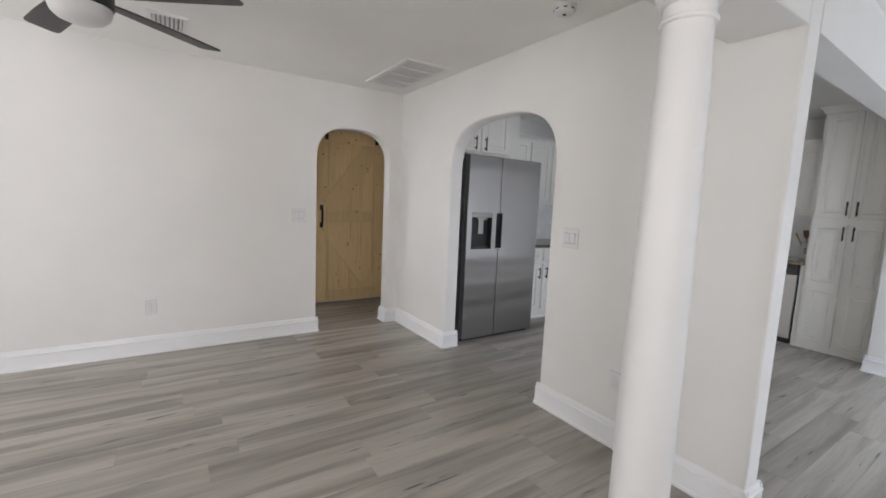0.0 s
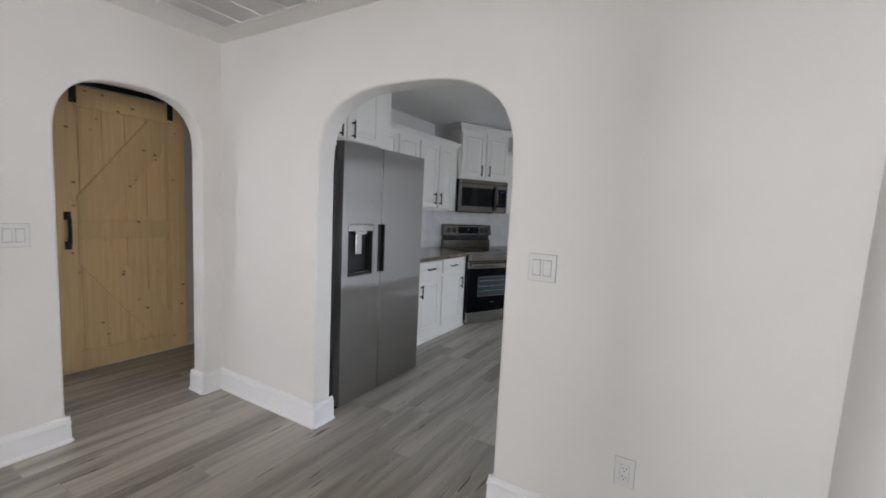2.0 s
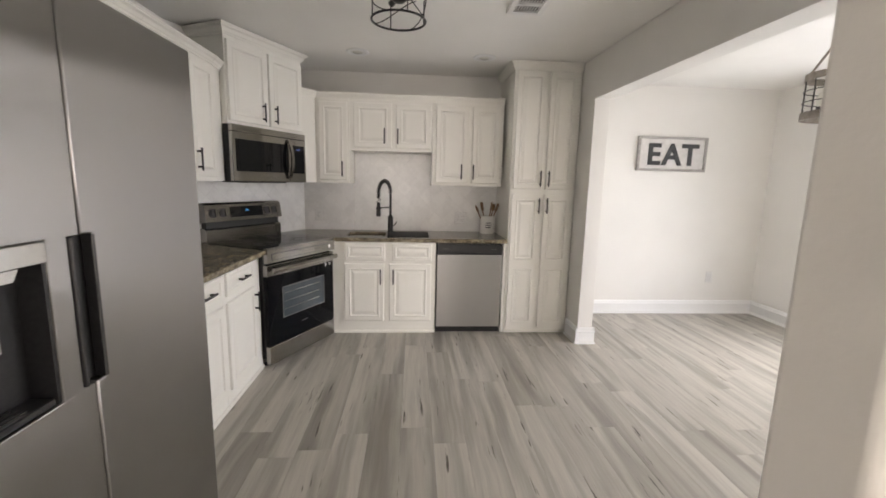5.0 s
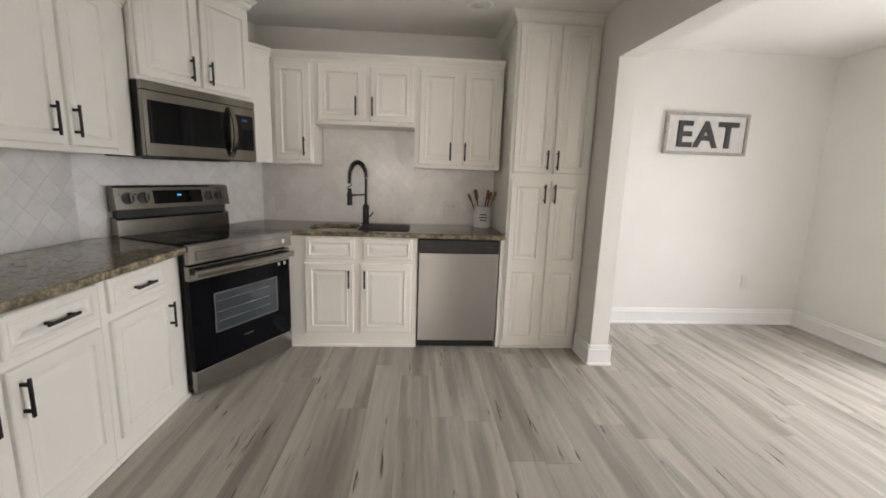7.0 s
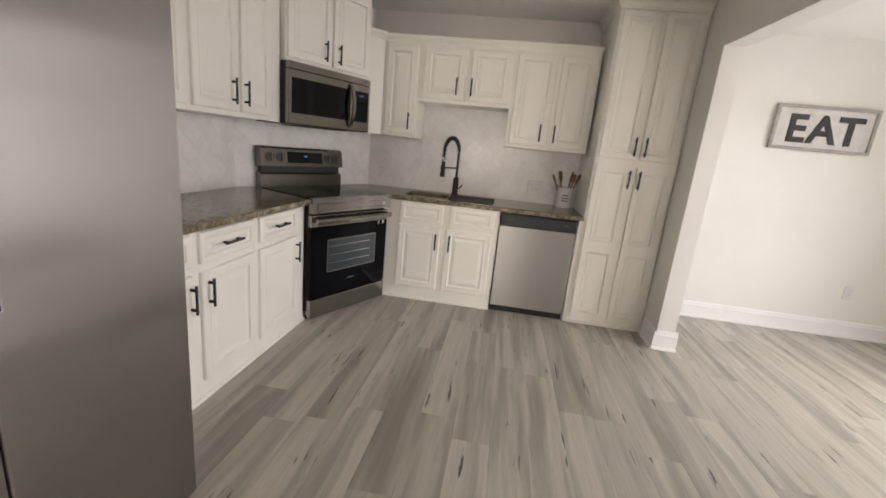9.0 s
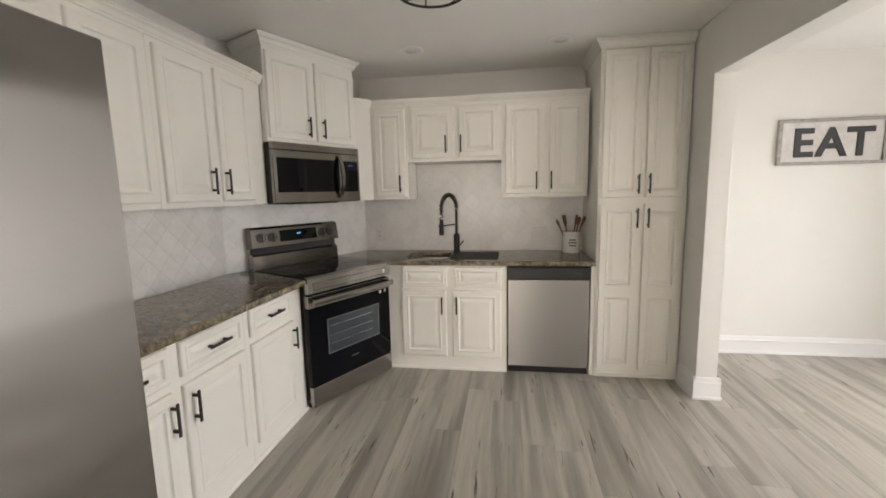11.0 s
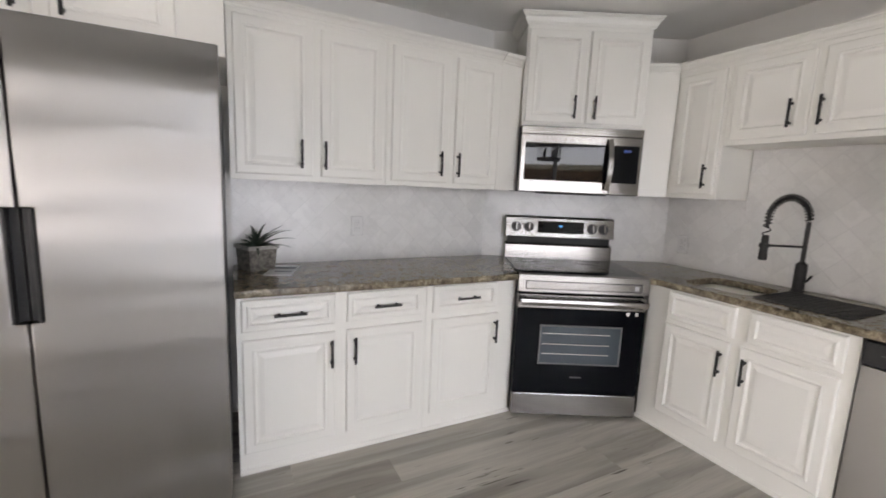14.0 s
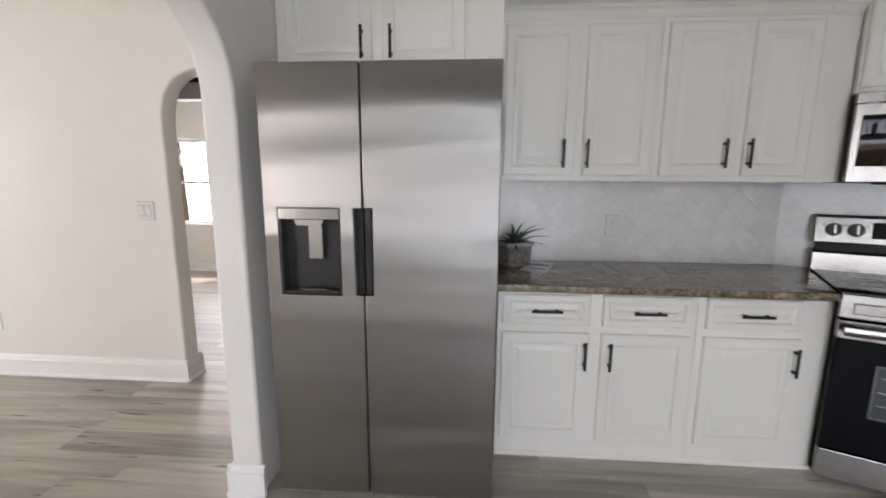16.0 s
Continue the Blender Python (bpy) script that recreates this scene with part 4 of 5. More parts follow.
for i in range(turns * per + 1):
    u = i / (turns * per) * (len(path) - 1)
    k = min(int(u), len(path) - 2)
    p = path[k].lerp(path[k + 1], u - k)
    t = (path[k + 1] - path[k]).normalized()
    s1 = Vector((0, 1, 0))
    s2 = t.cross(s1)
    w = 2 * math.pi * i / per
    coil.append(p + 0.0165 * (s1 * math.cos(w) + s2 * math.sin(w)))
bm = bmesh.new()
tube(bm, coil, 0.0036, 6)
part("spring", bm, BLACK, fc, "black coiled spring", True)
bm = bmesh.new()
lathe(bm, [(0.013, 0.30), (0.016, 0.29), (0.017, 0.24), (0.020, 0.20), (0.021, 0.17), (0.017, 0.165)], (-0.21, 0), 20)
part("spray_head", bm, BLACK, fc, soft=True)
bm = bmesh.new()
tube(bm, [(0, 0, 0.245), (-0.19, 0, 0.245)], 0.006, 8)
lathe(bm, [(0.024, 0.235), (0.024, 0.255)], (-0.21, 0), 20)
part("holder_arm", bm, BLACK, fc)
bm = bmesh.new()
tube(bm, [(0, -0.02, 0.06), (0, -0.045, 0.065), (0.0, -0.075, 0.10)], 0.006, 8)
part("lever", bm, BLACK, fc, soft=True)


# ---- refrigerator ----
def refrigerator(x0, x1, front, back):
    w = x1 - x0
    root = thing("refrigerator", "stainless steel side-by-side refrigerator with an ice and water dispenser", "refrigerator", pose(x0, front, 0))
    z0, z1 = 0.038, 1.790
    dt = 0.065
    part("body", boxes((0.004, dt + 0.012, 0.03, w - 0.004, back - front, 1.765), bevel=0.004), SIDEGREY, root, "dark grey cabinet sides")
    part("gasket_or_shade_rim", boxes((0.012, dt, z0 + 0.01, w - 0.012, dt + 0.0115, z1 - 0.02)), SLOT, root)
    seam = 0.39
    hw = 0.036                 # half width of the recessed grip
    g0, g1 = 0.915, 1.258
    d0, d1, e0, e1 = 0.055, 0.300, 0.912, 1.258

    def door(name, a, b, holes):
        """A thick door with rectangular openings in its front."""
        bm = bmesh.new()
        xs = sorted({a, b, *[h[0] for h in holes], *[h[1] for h in holes]})
        zs = sorted({z0, z1, *[h[2] for h in holes], *[h[3] for h in holes]})
        grid = {}

        def v(x, z):
            if (x, z) not in grid:
                grid[(x, z)] = bm.verts.new((x, 0, z))
            return grid[(x, z)]
        faces = []
        for xa, xb in zip(xs, xs[1:]):
            for za, zb in zip(zs, zs[1:]):
                if any(h[0] <= xa and xb <= h[1] and h[2] <= za and zb <= h[3] for h in holes):
                    continue
                faces.append(bm.faces.new((v(xa, za), v(xb, za), v(xb, zb), v(xa, zb))))
        ext = bmesh.ops.extrude_face_region(bm, geom=faces)["geom"]
        bmesh.ops.translate(bm, vec=(0, dt, 0), verts=[q for q in ext if isinstance(q, bmesh.types.BMVert)])
        bmesh.ops.recalc_face_normals(bm, faces=bm.faces)
        es = [e for e in bm.edges if len(e.link_faces) == 2 and e.calc_face_angle(0) > 1.0]
        bmesh.ops.bevel(bm, geom=es, offset=0.005, segments=3, profile=0.5, affect="EDGES", clamp_overlap=True)
        return part(name, bm, STEEL_DOOR, root, "brushed stainless steel door", True)
    left = door("door", 0.0, seam - 0.003, [(d0, d1, e0, e1), (seam - hw, seam - 0.003, g0, g1)])
    right = door("door", seam + 0.003, w, [(seam + 0.003, seam + hw, g0, g1)])
    part("grip", boxes((seam - hw + 0.002, 0.022, g0 + 0.002, seam - 0.004, 0.06, g1 - 0.002)), DARKPLASTIC, left, "black recessed grip")
    part("grip", boxes((seam + 0.004, 0.022, g0 + 0.002, seam + hw - 0.002, 0.06, g1 - 0.002)), DARKPLASTIC, right, "black recessed grip")
    part("grip_lip", boxes((seam - hw + 0.001, -0.006, g0 + 0.001, seam - hw + 0.011, 0.02, g1 - 0.001), bevel=0.002), DARKPLASTIC, left)
    part("grip_lip", boxes((seam + hw - 0.011, -0.006, g0 + 0.001, seam + hw - 0.001, 0.02, g1 - 0.001), bevel=0.002), DARKPLASTIC, right)
    dz = e1 - 0.045
    part("dispenser_back", boxes((d0 + 0.002, 0.056, e0 + 0.002, d1 - 0.002, 0.062, dz)), DARKPLASTIC, left, "black dispenser recess")
    part("dispenser_cheek", boxes((d0 + 0.002, 0.003, e0 + 0.002, d0 + 0.010, 0.0555, dz)), DARKPLASTIC, left, "black dispenser recess")
    part("dispenser_cheek", boxes((d1 - 0.010, 0.003, e0 + 0.002, d1 - 0.002, 0.0555, dz)), DARKPLASTIC, left, "black dispenser recess")
    part("control_panel", boxes((d0 + 0.001, -0.003, dz + 0.001, d1 - 0.001, 0.03, e1 - 0.001), bevel=0.002), CHROME, left, "bright control strip")
    bm = bmesh.new()
    prism(bm, [(d0 + 0.062, dz), (d1 - 0.062, dz), (d1 - 0.075, dz - 0.022), (d0 + 0.075, dz - 0.022)], 1, 0.0, 0.045)
    part("nozzle", bm, CHROME, left)
    part("paddle", boxes((d0 + 0.105, 0.030, dz - 0.16, d0 + 0.165, 0.038, dz - 0.023), bevel=0.003), CHROME, left, "bright lever paddle")
    part("drip_tray", boxes((d0 + 0.015, 0.004, e0 + 0.003, d1 - 0.015, 0.055, e0 + 0.018), bevel=0.002), DARKPLASTIC, left)
    for i in range(3):
        part("tray_bar", boxes((d0 + 0.07, 0.012 + 0.014 * i, e0 + 0.018, d1 - 0.07, 0.016 + 0.014 * i, e0 + 0.022)), CHROME, left)
    part("toe_grille", boxes((0.02, 0.05, 0.005, w - 0.02, 0.08, 0.042)), DARKPLASTIC, root)
    for x in (0.04, w - 0.12):
        part("hinge_cover", boxes((x, 0.05, z1 + 0.0005, x + 0.06, 0.13, z1 + 0.009), bevel=0.002), SIDEGREY, root)
    for x in (0.07, w - 0.07):
        for y in (0.1, back - front - 0.08):
            bm = bmesh.new()
            lathe(bm, [(0.022, 0), (0.022, 0.012), (0.012, 0.014), (0.012, 0.03)], (x, y), 14)
            part("foot", bm, DARKPLASTIC, root)
    return root


refrigerator(2.428, 3.338, 3.043, 3.95)


# ---- range ----
def cooker():
    """A freestanding electric range; local x to the right, front faces -y, its back on the slanted wall."""
    w = RR - RL - 0.006
    root = thing("range", "stainless steel electric range with a black glass top and oven door", "range", CORNER @ pose(RL + 0.003, -0.012, 0))
    f = -0.655
    part("body", boxes((0.004, f + 0.04, 0.06, w - 0.004, -0.002, 0.875), bevel=0.003), DARKPLASTIC, root, "black side panels")
    part("cooktop", boxes((0.0, f + 0.022, 0.876, w, -0.075, 0.893), bevel=0.002), CERAMGLASS, root, "black ceramic glass cooktop")
    for cx, cy, r in ((0.21, -0.20, 0.075), (0.55, -0.20, 0.09), (0.21, -0.47, 0.105), (0.55, -0.47, 0.085)):
        bm = bmesh.new()
        for q in (r, r * 0.62):
            pts = [(cx + q * math.cos(2 * math.pi * i / 40), cy + q * math.sin(2 * math.pi * i / 40), 0.8934) for i in range(40)]
            tube(bm, pts, 0.0006, 4, True)
        part("burner_ring", bm, SIDEGREY, root)
    bm = bmesh.new()
    prism(bm, [(f + 0.021, 0.894), (f - 0.012, 0.888), (f - 0.014, 0.790), (f + 0.021, 0.786)], 0, 0.0, w)
    lip = part("front_rail", bm, STEEL_R, root, "brushed steel front rail")
    part("rail_groove", boxes((0.040, f - 0.0150, 0.806, w - 0.045, f - 0.0132, 0.856), bevel=0.0005), SIDEGREY, lip)
    part("rail_inset", boxes((0.044, f - 0.0170, 0.810, w - 0.049, f - 0.0152, 0.852), bevel=0.0008), STEEL_R, lip)
    part("badge", boxes((w - 0.085, f - 0.0182, 0.818, w - 0.065, f - 0.0172, 0.844)), PLATE, lip)
    bm = bmesh.new()
    prism(bm, [(0.0, 0.876), (-0.074, 0.894), (-0.070, 0.985), (-0.055, 0.998), (0.0, 0.998)], 0, 0.0, w)
    part("backguard", bm, STEEL_R, root, "brushed steel backguard")
    part("vent_gap", boxes((0.015, -0.058, 0.9985, w - 0.015, -0.005, 1.048)), SLOT, root)
    bm = bmesh.new()
    prism(bm, [(0.0, 1.035), (-0.086, 1.050), (-0.066, 1.178), (-0.050, 1.190), (0.0, 1.190)], 0, -0.004, w + 0.004)
    panel = part("control_panel", bm, STEEL_R, root, "brushed steel control panel")
    k = math.degrees(math.atan2(0.020, 0.128))

    def on_panel(x, z):
        t = (z - 1.050) / 0.128
        return pose(x, -0.086 + 0.020 * t, z, 0, 0, 0) @ pose(0, 0, 0, -k, 0, 0)
    b = boxes((-0.165, -0.003, -0.042, 0.165, 0.0, 0.042), bevel=0.001)
    bmesh.ops.transform(b, matrix=on_panel(0.385, 1.118), verts=b.verts)
    disp = part("display", b, GLASSBLACK, panel, "black glass display")
    for dx, ww in ((-0.012, 0.005), (0.0, 0.008), (0.011, 0.006)):
        b = boxes((dx - ww / 2, -0.0042, 0.004, dx + ww / 2, -0.0033, 0.015))
        bmesh.ops.transform(b, matrix=on_panel(0.385, 1.118), verts=b.verts)
        part("digit", b, BLUE, disp, "glowing blue clock digit")
    for x in (0.068, 0.158, 0.608, 0.690):
        b = bmesh.new()
        lathe(b, [(0.035, 0.0), (0.035, 0.004), (0.030, 0.006), (0.028, 0.018), (0.026, 0.020)], steps=28, m=on_panel(x, 1.116) @ pose(0, 0, 0, 90, 0, 0))
        knob = part("knob", b, SIDEGREY, panel, "dark grey rotary knob", True)
        b = boxes((-0.0075, -0.034, -0.025, 0.0075, -0.0205, 0.025), bevel=0.002)
        bmesh.ops.transform(b, matrix=on_panel(x, 1.116), verts=b.verts)
        part("grip", b, STEEL_R, knob, "steel grip bar")
        for dx in (-0.042, 0.042):
            b = boxes((dx - 0.003, -0.0012, 0.020, dx + 0.003, -0.0002, 0.026))
            bmesh.ops.transform(b, matrix=on_panel(x, 1.116), verts=b.verts)
            part("marking", b, SLOT, panel)
    door = part("oven_door", boxes((0.003, f, 0.162, w - 0.003, f + 0.038, 0.690), bevel=0.004, seg=2), CERAMGLASS, root, "black glass oven door")
    part("door_band", boxes((0.003, f - 0.003, 0.6905, w - 0.003, f + 0.038, 0.772), bevel=0.003, seg=2), STEEL_R, door, "brushed steel door band")
    part("door_window", boxes((0.155, f - 0.0025, 0.355, w - 0.137, f - 0.0005, 0.580)), OVENGLASS, door, "tinted oven window")
    for z in (0.41, 0.47, 0.535):
        part("oven_rack", boxes((0.165, f - 0.0032, z, w - 0.20, f - 0.0026, z + 0.004)), CHROME, door)
    part("window_edge", boxes((0.145, f - 0.0022, 0.345, 0.155, f - 0.0003, 0.590), (w - 0.137, f - 0.0022, 0.345, w - 0.127, f - 0.0003, 0.590), (0.155, f - 0.0022, 0.345, w - 0.137, f - 0.0003, 0.355), (0.155, f - 0.0022, 0.580, w - 0.137, f - 0.0003, 0.590)), SIDEGREY, door)
    part("logo_bar", boxes((w / 2 - 0.035, f - 0.002, 0.262, w / 2 + 0.035, f - 0.0004, 0.270)), SIDEGREY, door)
    bm = bmesh.new()
    prism(bm, [(f - 0.044, 0.716), (f - 0.054, 0.722), (f - 0.060, 0.738), (f - 0.056, 0.754), (f - 0.044, 0.758), (f - 0.038, 0.740)], 0, 0.014, w - 0.014)
    box(bm, 0.03, f - 0.045, 0.732, 0.055, f - 0.0035, 0.756)
    box(bm, w - 0.055, f - 0.045, 0.732, w - 0.03, f - 0.0035, 0.756)
    part("door_handle", bm, STEEL_R, door, "brushed steel bar handle")
    for x in (w - 0.112, w - 0.060):
        part("sticker", boxes((x, f - 0.0012, 0.662, x + 0.017, f - 0.0003, 0.682)), PLATE, door, "small square white sticker")
        part("sticker_mark", boxes((x + 0.005, f - 0.0018, 0.668, x + 0.012, f - 0.0013, 0.676)), SIDEGREY, door)
    part("drawer", boxes((0.003, f - 0.002, 0.020, w - 0.003, f + 0.038, 0.156), bevel=0.004, seg=2), STEEL_R, root, "brushed steel storage drawer")
    for x in (0.04, w - 0.04):
        for y in (f + 0.07, -0.06):
            bm = bmesh.new()
            lathe(bm, [(0.022, 0), (0.022, 0.015), (0.010, 0.018), (0.010, 0.06)], (x, y), 14)
            part("foot", bm, DARKPLASTIC, root)
    return root


cooker()


# ---- microwave ----
def microwave():
    w, z0, z1, f = 0.756, 1.362, 1.768, -0.385
    root = thing("microwave", "stainless steel over-the-range microwave with a black glass window", "microwave", CORNER @ pose(MC + 0.003, -0.004, 0))
    part("body", boxes((0.0, f + 0.035, z0, w, 0.0, z1), bevel=0.002), DARKPLASTIC, root, "black casing")
    part("top_vent", boxes((0.0, f, z1 - 0.048, w, f + 0.034, z1), bevel=0.003), STEEL_H, root)
    part("door", boxes((0.0, f, z0 + 0.004, 0.566, f + 0.034, z1 - 0.050), bevel=0.003), STEEL_H, root, "brushed steel door frame")
    part("control_column", boxes((0.568, f, z0 + 0.004, w, f + 0.034, z1 - 0.050), bevel=0.003), STEEL_H, root)
    part("window", boxes((0.026, f - 0.002, z0 + 0.076, 0.552, f + 0.001, z1 - 0.100), bevel=0.001), GLASSBLACK, root, "black glass window")
    cp = part("keypad", boxes((0.578, f - 0.002, z0 + 0.076, w - 0.020, f + 0.001, z1 - 0.100), bevel=0.001), GLASSBLACK, root, "black glass keypad")
    for i, dx in enumerate((0.0, 0.011, 0.024, 0.035)):
        part("digit", boxes((0.640 + dx, f - 0.003, z1 - 0.139, 0.647 + dx, f - 0.0022, z1 - 0.126)), BLUEDIM, cp, "glowing blue clock digit")
    zc, hh = (z0 + z1) / 2 - 0.018, 0.158
    outer = [(f - 0.014 - 0.040 * (1 - (i / 10 - 1) ** 2), zc + hh * (i / 10 - 1)) for i in range(21)]
    inner = [(y + 0.011, z) for y, z in outer[::-1]]
    bm = bmesh.new()
    prism(bm, outer + inner, 0, 0.534, 0.562)
    for s in (-1, 1):
        box(bm, 0.538, f - 0.012, zc + s * (hh - 0.012) - 0.010, 0.558, f - 0.0005, zc + s * (hh - 0.012) + 0.010)
    part("handle", bm, STEEL_R, root, "bowed flat steel handle", True)
    part("under_vent", boxes((0.18, f + 0.06, z0 - 0.008, 0.58, -0.05, z0 - 0.0005)), SLOT, root)
    return root


microwave()


# ---- dishwasher ----
dw = thing("dishwasher", "stainless steel dishwasher with a black control strip", "dishwasher", on_sink_wall(2.122))
f = -0.615
part("tub", boxes((0.006, f + 0.03, 0.0, 0.606, -0.02, 0.848)), DARKPLASTIC, dw)
part("door", boxes((0.006, f, 0.058, 0.606, f + 0.029, 0.742), bevel=0.004, seg=2), STEEL_V, dw, "brushed stainless steel door", True)
strip = part("control_strip", boxes((0.006, f - 0.003, 0.745, 0.606, f + 0.029, 0.843), bevel=0.004), DARKPLASTIC, dw, "black control strip")
part("pocket_handle", boxes((0.25, f - 0.0045, 0.750, 0.42, f - 0.0032, 0.775), bevel=0.0005), SLOT, strip)
for x in (0.06, 0.50):
    part("marking", boxes((x, f - 0.0042, 0.795, x + 0.05, f - 0.0032, 0.799)), SIDEGREY, strip)
part("toe_kick", boxes((0.012, f + 0.05, 0.0, 0.60, f + 0.06, 0.056)), DARKPLASTIC, dw)


# ---- small things on the worktops ----
crock = thing("utensil_crock", "white ceramic crock with raised lettering bars on the worktop", "crock", pose(6.070, 1.555, TOP) @ Matrix.Scale(1.18, 4))
bm = bmesh.new()
lathe(bm, [(0.058, 0.0), (0.062, 0.004), (0.063, 0.03), (0.064, 0.142), (0.066, 0.150), (0.062, 0.153), (0.058, 0.148), (0.057, 0.02), (0.01, 0.018)], steps=36)
part("pot", bm, CERAMIC, crock, soft=True)
for i, (z, hw) in enumerate(((0.095, 0.022), (0.075, 0.028), (0.055, 0.024))):
    bm = bmesh.new()
    prev = None
    for j in range(7):
        t = math.pi + (j / 6 - 0.5) * 2 * hw / 0.064
        cur = [bm.verts.new((r * math.cos(t), r * math.sin(t), z + s)) for r, s in ((0.0645, -0.004), (0.0652, -0.004), (0.0652, 0.004), (0.0645, 0.004))]
        if prev:
            for q in range(4):
                bm.faces.new((prev[q], prev[(q + 1) % 4], cur[(q + 1) % 4], cur[q]))
        prev = cur
    part("lettering_bar", bm, SIDEGREY, crock)
for i, (dx, dy, lean, turn, kind) in enumerate(((-0.02, 0.03, 24, 100, "spoon"), (0.0, -0.005, 8, 250, "spatula"), (0.02, -0.03, 14, 300, "spoon"), (0.01, 0.015, 12, 60, "spatula"), (-0.01, -0.02, 20, 275, "spatula"))):
    root = thing("wooden_spoon" if kind == "spoon" else "wooden_spatula", "brown wooden kitchen utensil standing in the crock", "utensil",
                 pose(6.070 + dx * 0.5, 1.555 + dy * 0.5, TOP + 0.026, 0, 0, turn) @ pose(0, 0, 0, 0, lean, 0) @ Matrix.Scale(1.2, 4), "utensils")
    bm = bmesh.new()
    tube(bm, [(0, 0, 0), (0, 0, 0.17)], 0.005, 8)
    part("handle", bm, UTENSIL, root, soft=True)
    bm = bmesh.new()
    if kind == "spoon":
        lathe(bm, [(0.004, 0.165), (0.016, 0.18), (0.021, 0.20), (0.018, 0.222), (0.006, 0.235)], steps=16)
        bmesh.ops.scale(bm, vec=(0.4, 1, 1), verts=bm.verts)
    else:
        prism(bm, [(-0.006, 0.165), (0.006, 0.165), (0.025, 0.19), (0.027, 0.245), (-0.027, 0.245), (-0.025, 0.19)], 0, -0.003, 0.003)
    part("head", bm, UTENSIL, root, soft=kind == "spoon")

pot = thing("potted_succulent", "small spiky green succulent in a square carved stone pot", "plant", pose(3.475, 3.865, TOP, 0, 0, 24) @ Matrix.Scale(1.32, 4))
bm = bmesh.new()
for a, b, z0, z1 in ((0.052, 0.058, 0, 0.10),):
    lo = [bm.verts.new((sx * a, sy * a, z0)) for sx, sy in ((-1, -1), (1, -1), (1, 1), (-1, 1))]
    hi = [bm.verts.new((sx * b, sy * b, z1)) for sx, sy in ((-1, -1), (1, -1), (1, 1), (-1, 1))]
    inn = [bm.verts.new((sx * (b - 0.009), sy * (b - 0.009), z1)) for sx, sy in ((-1, -1), (1, -1), (1, 1), (-1, 1))]
    dn = [bm.verts.new((sx * (b - 0.011), sy * (b - 0.011), z1 - 0.02)) for sx, sy in ((-1, -1), (1, -1), (1, 1), (-1, 1))]
    for p, q in ((lo, hi), (hi, inn), (inn, dn)):
        for i in range(4):
            bm.faces.new((p[i], p[(i + 1) % 4], q[(i + 1) % 4], q[i]))
    bm.faces.new(lo[::-1])
    bm.faces.new(dn)
bmesh.ops.recalc_face_normals(bm, faces=bm.faces)
part("pot", bm, POTSTONE, pot)
part("rim", boxes((-0.062, -0.062, 0.086, 0.062, -0.0585, 0.101), (-0.062, 0.0585, 0.086, 0.062, 0.062, 0.101), (-0.062, -0.0584, 0.086, -0.0585, 0.0584, 0.101), (0.0585, -0.0584, 0.086, 0.062, 0.0584, 0.101)), SIGNGREY, pot)
part("soil", boxes((-0.046, -0.046, 0.076, 0.046, 0.046, 0.088)), SOIL, pot)
rng = random.Random(4)
for i in range(30):
    a = i * 2.399 + rng.uniform(-0.2, 0.2)
    ring = i / 30
    lean = radians(12 + 62 * ring)
    L = rng.uniform(0.125, 0.18) * (0.55 if math.sin(a + radians(24)) > 0.25 or math.cos(a + radians(24)) < -0.25 else 1.0)
    bm = bmesh.new()
    k = 6
    loops = []
    for j in range(k + 1):
        t = j / k
        ww = 0.0085 * (1 - t) ** 0.7 + 0.0006
        bend = lean + t * 0.45
        x = L * t * math.sin(bend)
        z = 0.085 + L * t * math.cos(bend)
        loops.append([bm.verts.new(p) for p in ((x, -ww, z + ww * 0.3), (x + ww * 0.3, 0, z - ww * 0.35), (x, ww, z + ww * 0.3), (x - 0.2 * ww, 0, z + ww * 0.1))])
    for p, q in zip(loops, loops[1:]):
        for s in range(4):
            bm.faces.new((p[s], p[(s + 1) % 4], q[(s + 1) % 4], q[s]))
    bm.faces.new(loops[0][::-1])
    bm.faces.new(loops[-1])
    bmesh.ops.recalc_face_normals(bm, faces=bm.faces)
    bmesh.ops.rotate(bm, verts=bm.verts, cent=(0, 0, 0), matrix=Matrix.Rotation(a, 3, "Z"))
    part("leaf", bm, LEAF, pot, soft=True)

card = thing("leaflet", "glossy folded leaflet with a dark printed band on the worktop", "paper", pose(3.60, 3.79, TOP, 0, 0, -18))
part("sheet", boxes((-0.070, -0.135, 0.0, 0.070, 0.135, 0.0012)), PAPER, card)
part("flap", boxes((-0.068, -0.132, 0.0014, 0.068, 0.010, 0.0026)), PAPER, card)
part("printed_bar", boxes((-0.060, 0.030, 0.0013, 0.060, 0.085, 0.0017)), INK, card)
part("printed_bar", boxes((-0.030, -0.060, 0.0027, 0.055, -0.035, 0.0030)), INK, card)


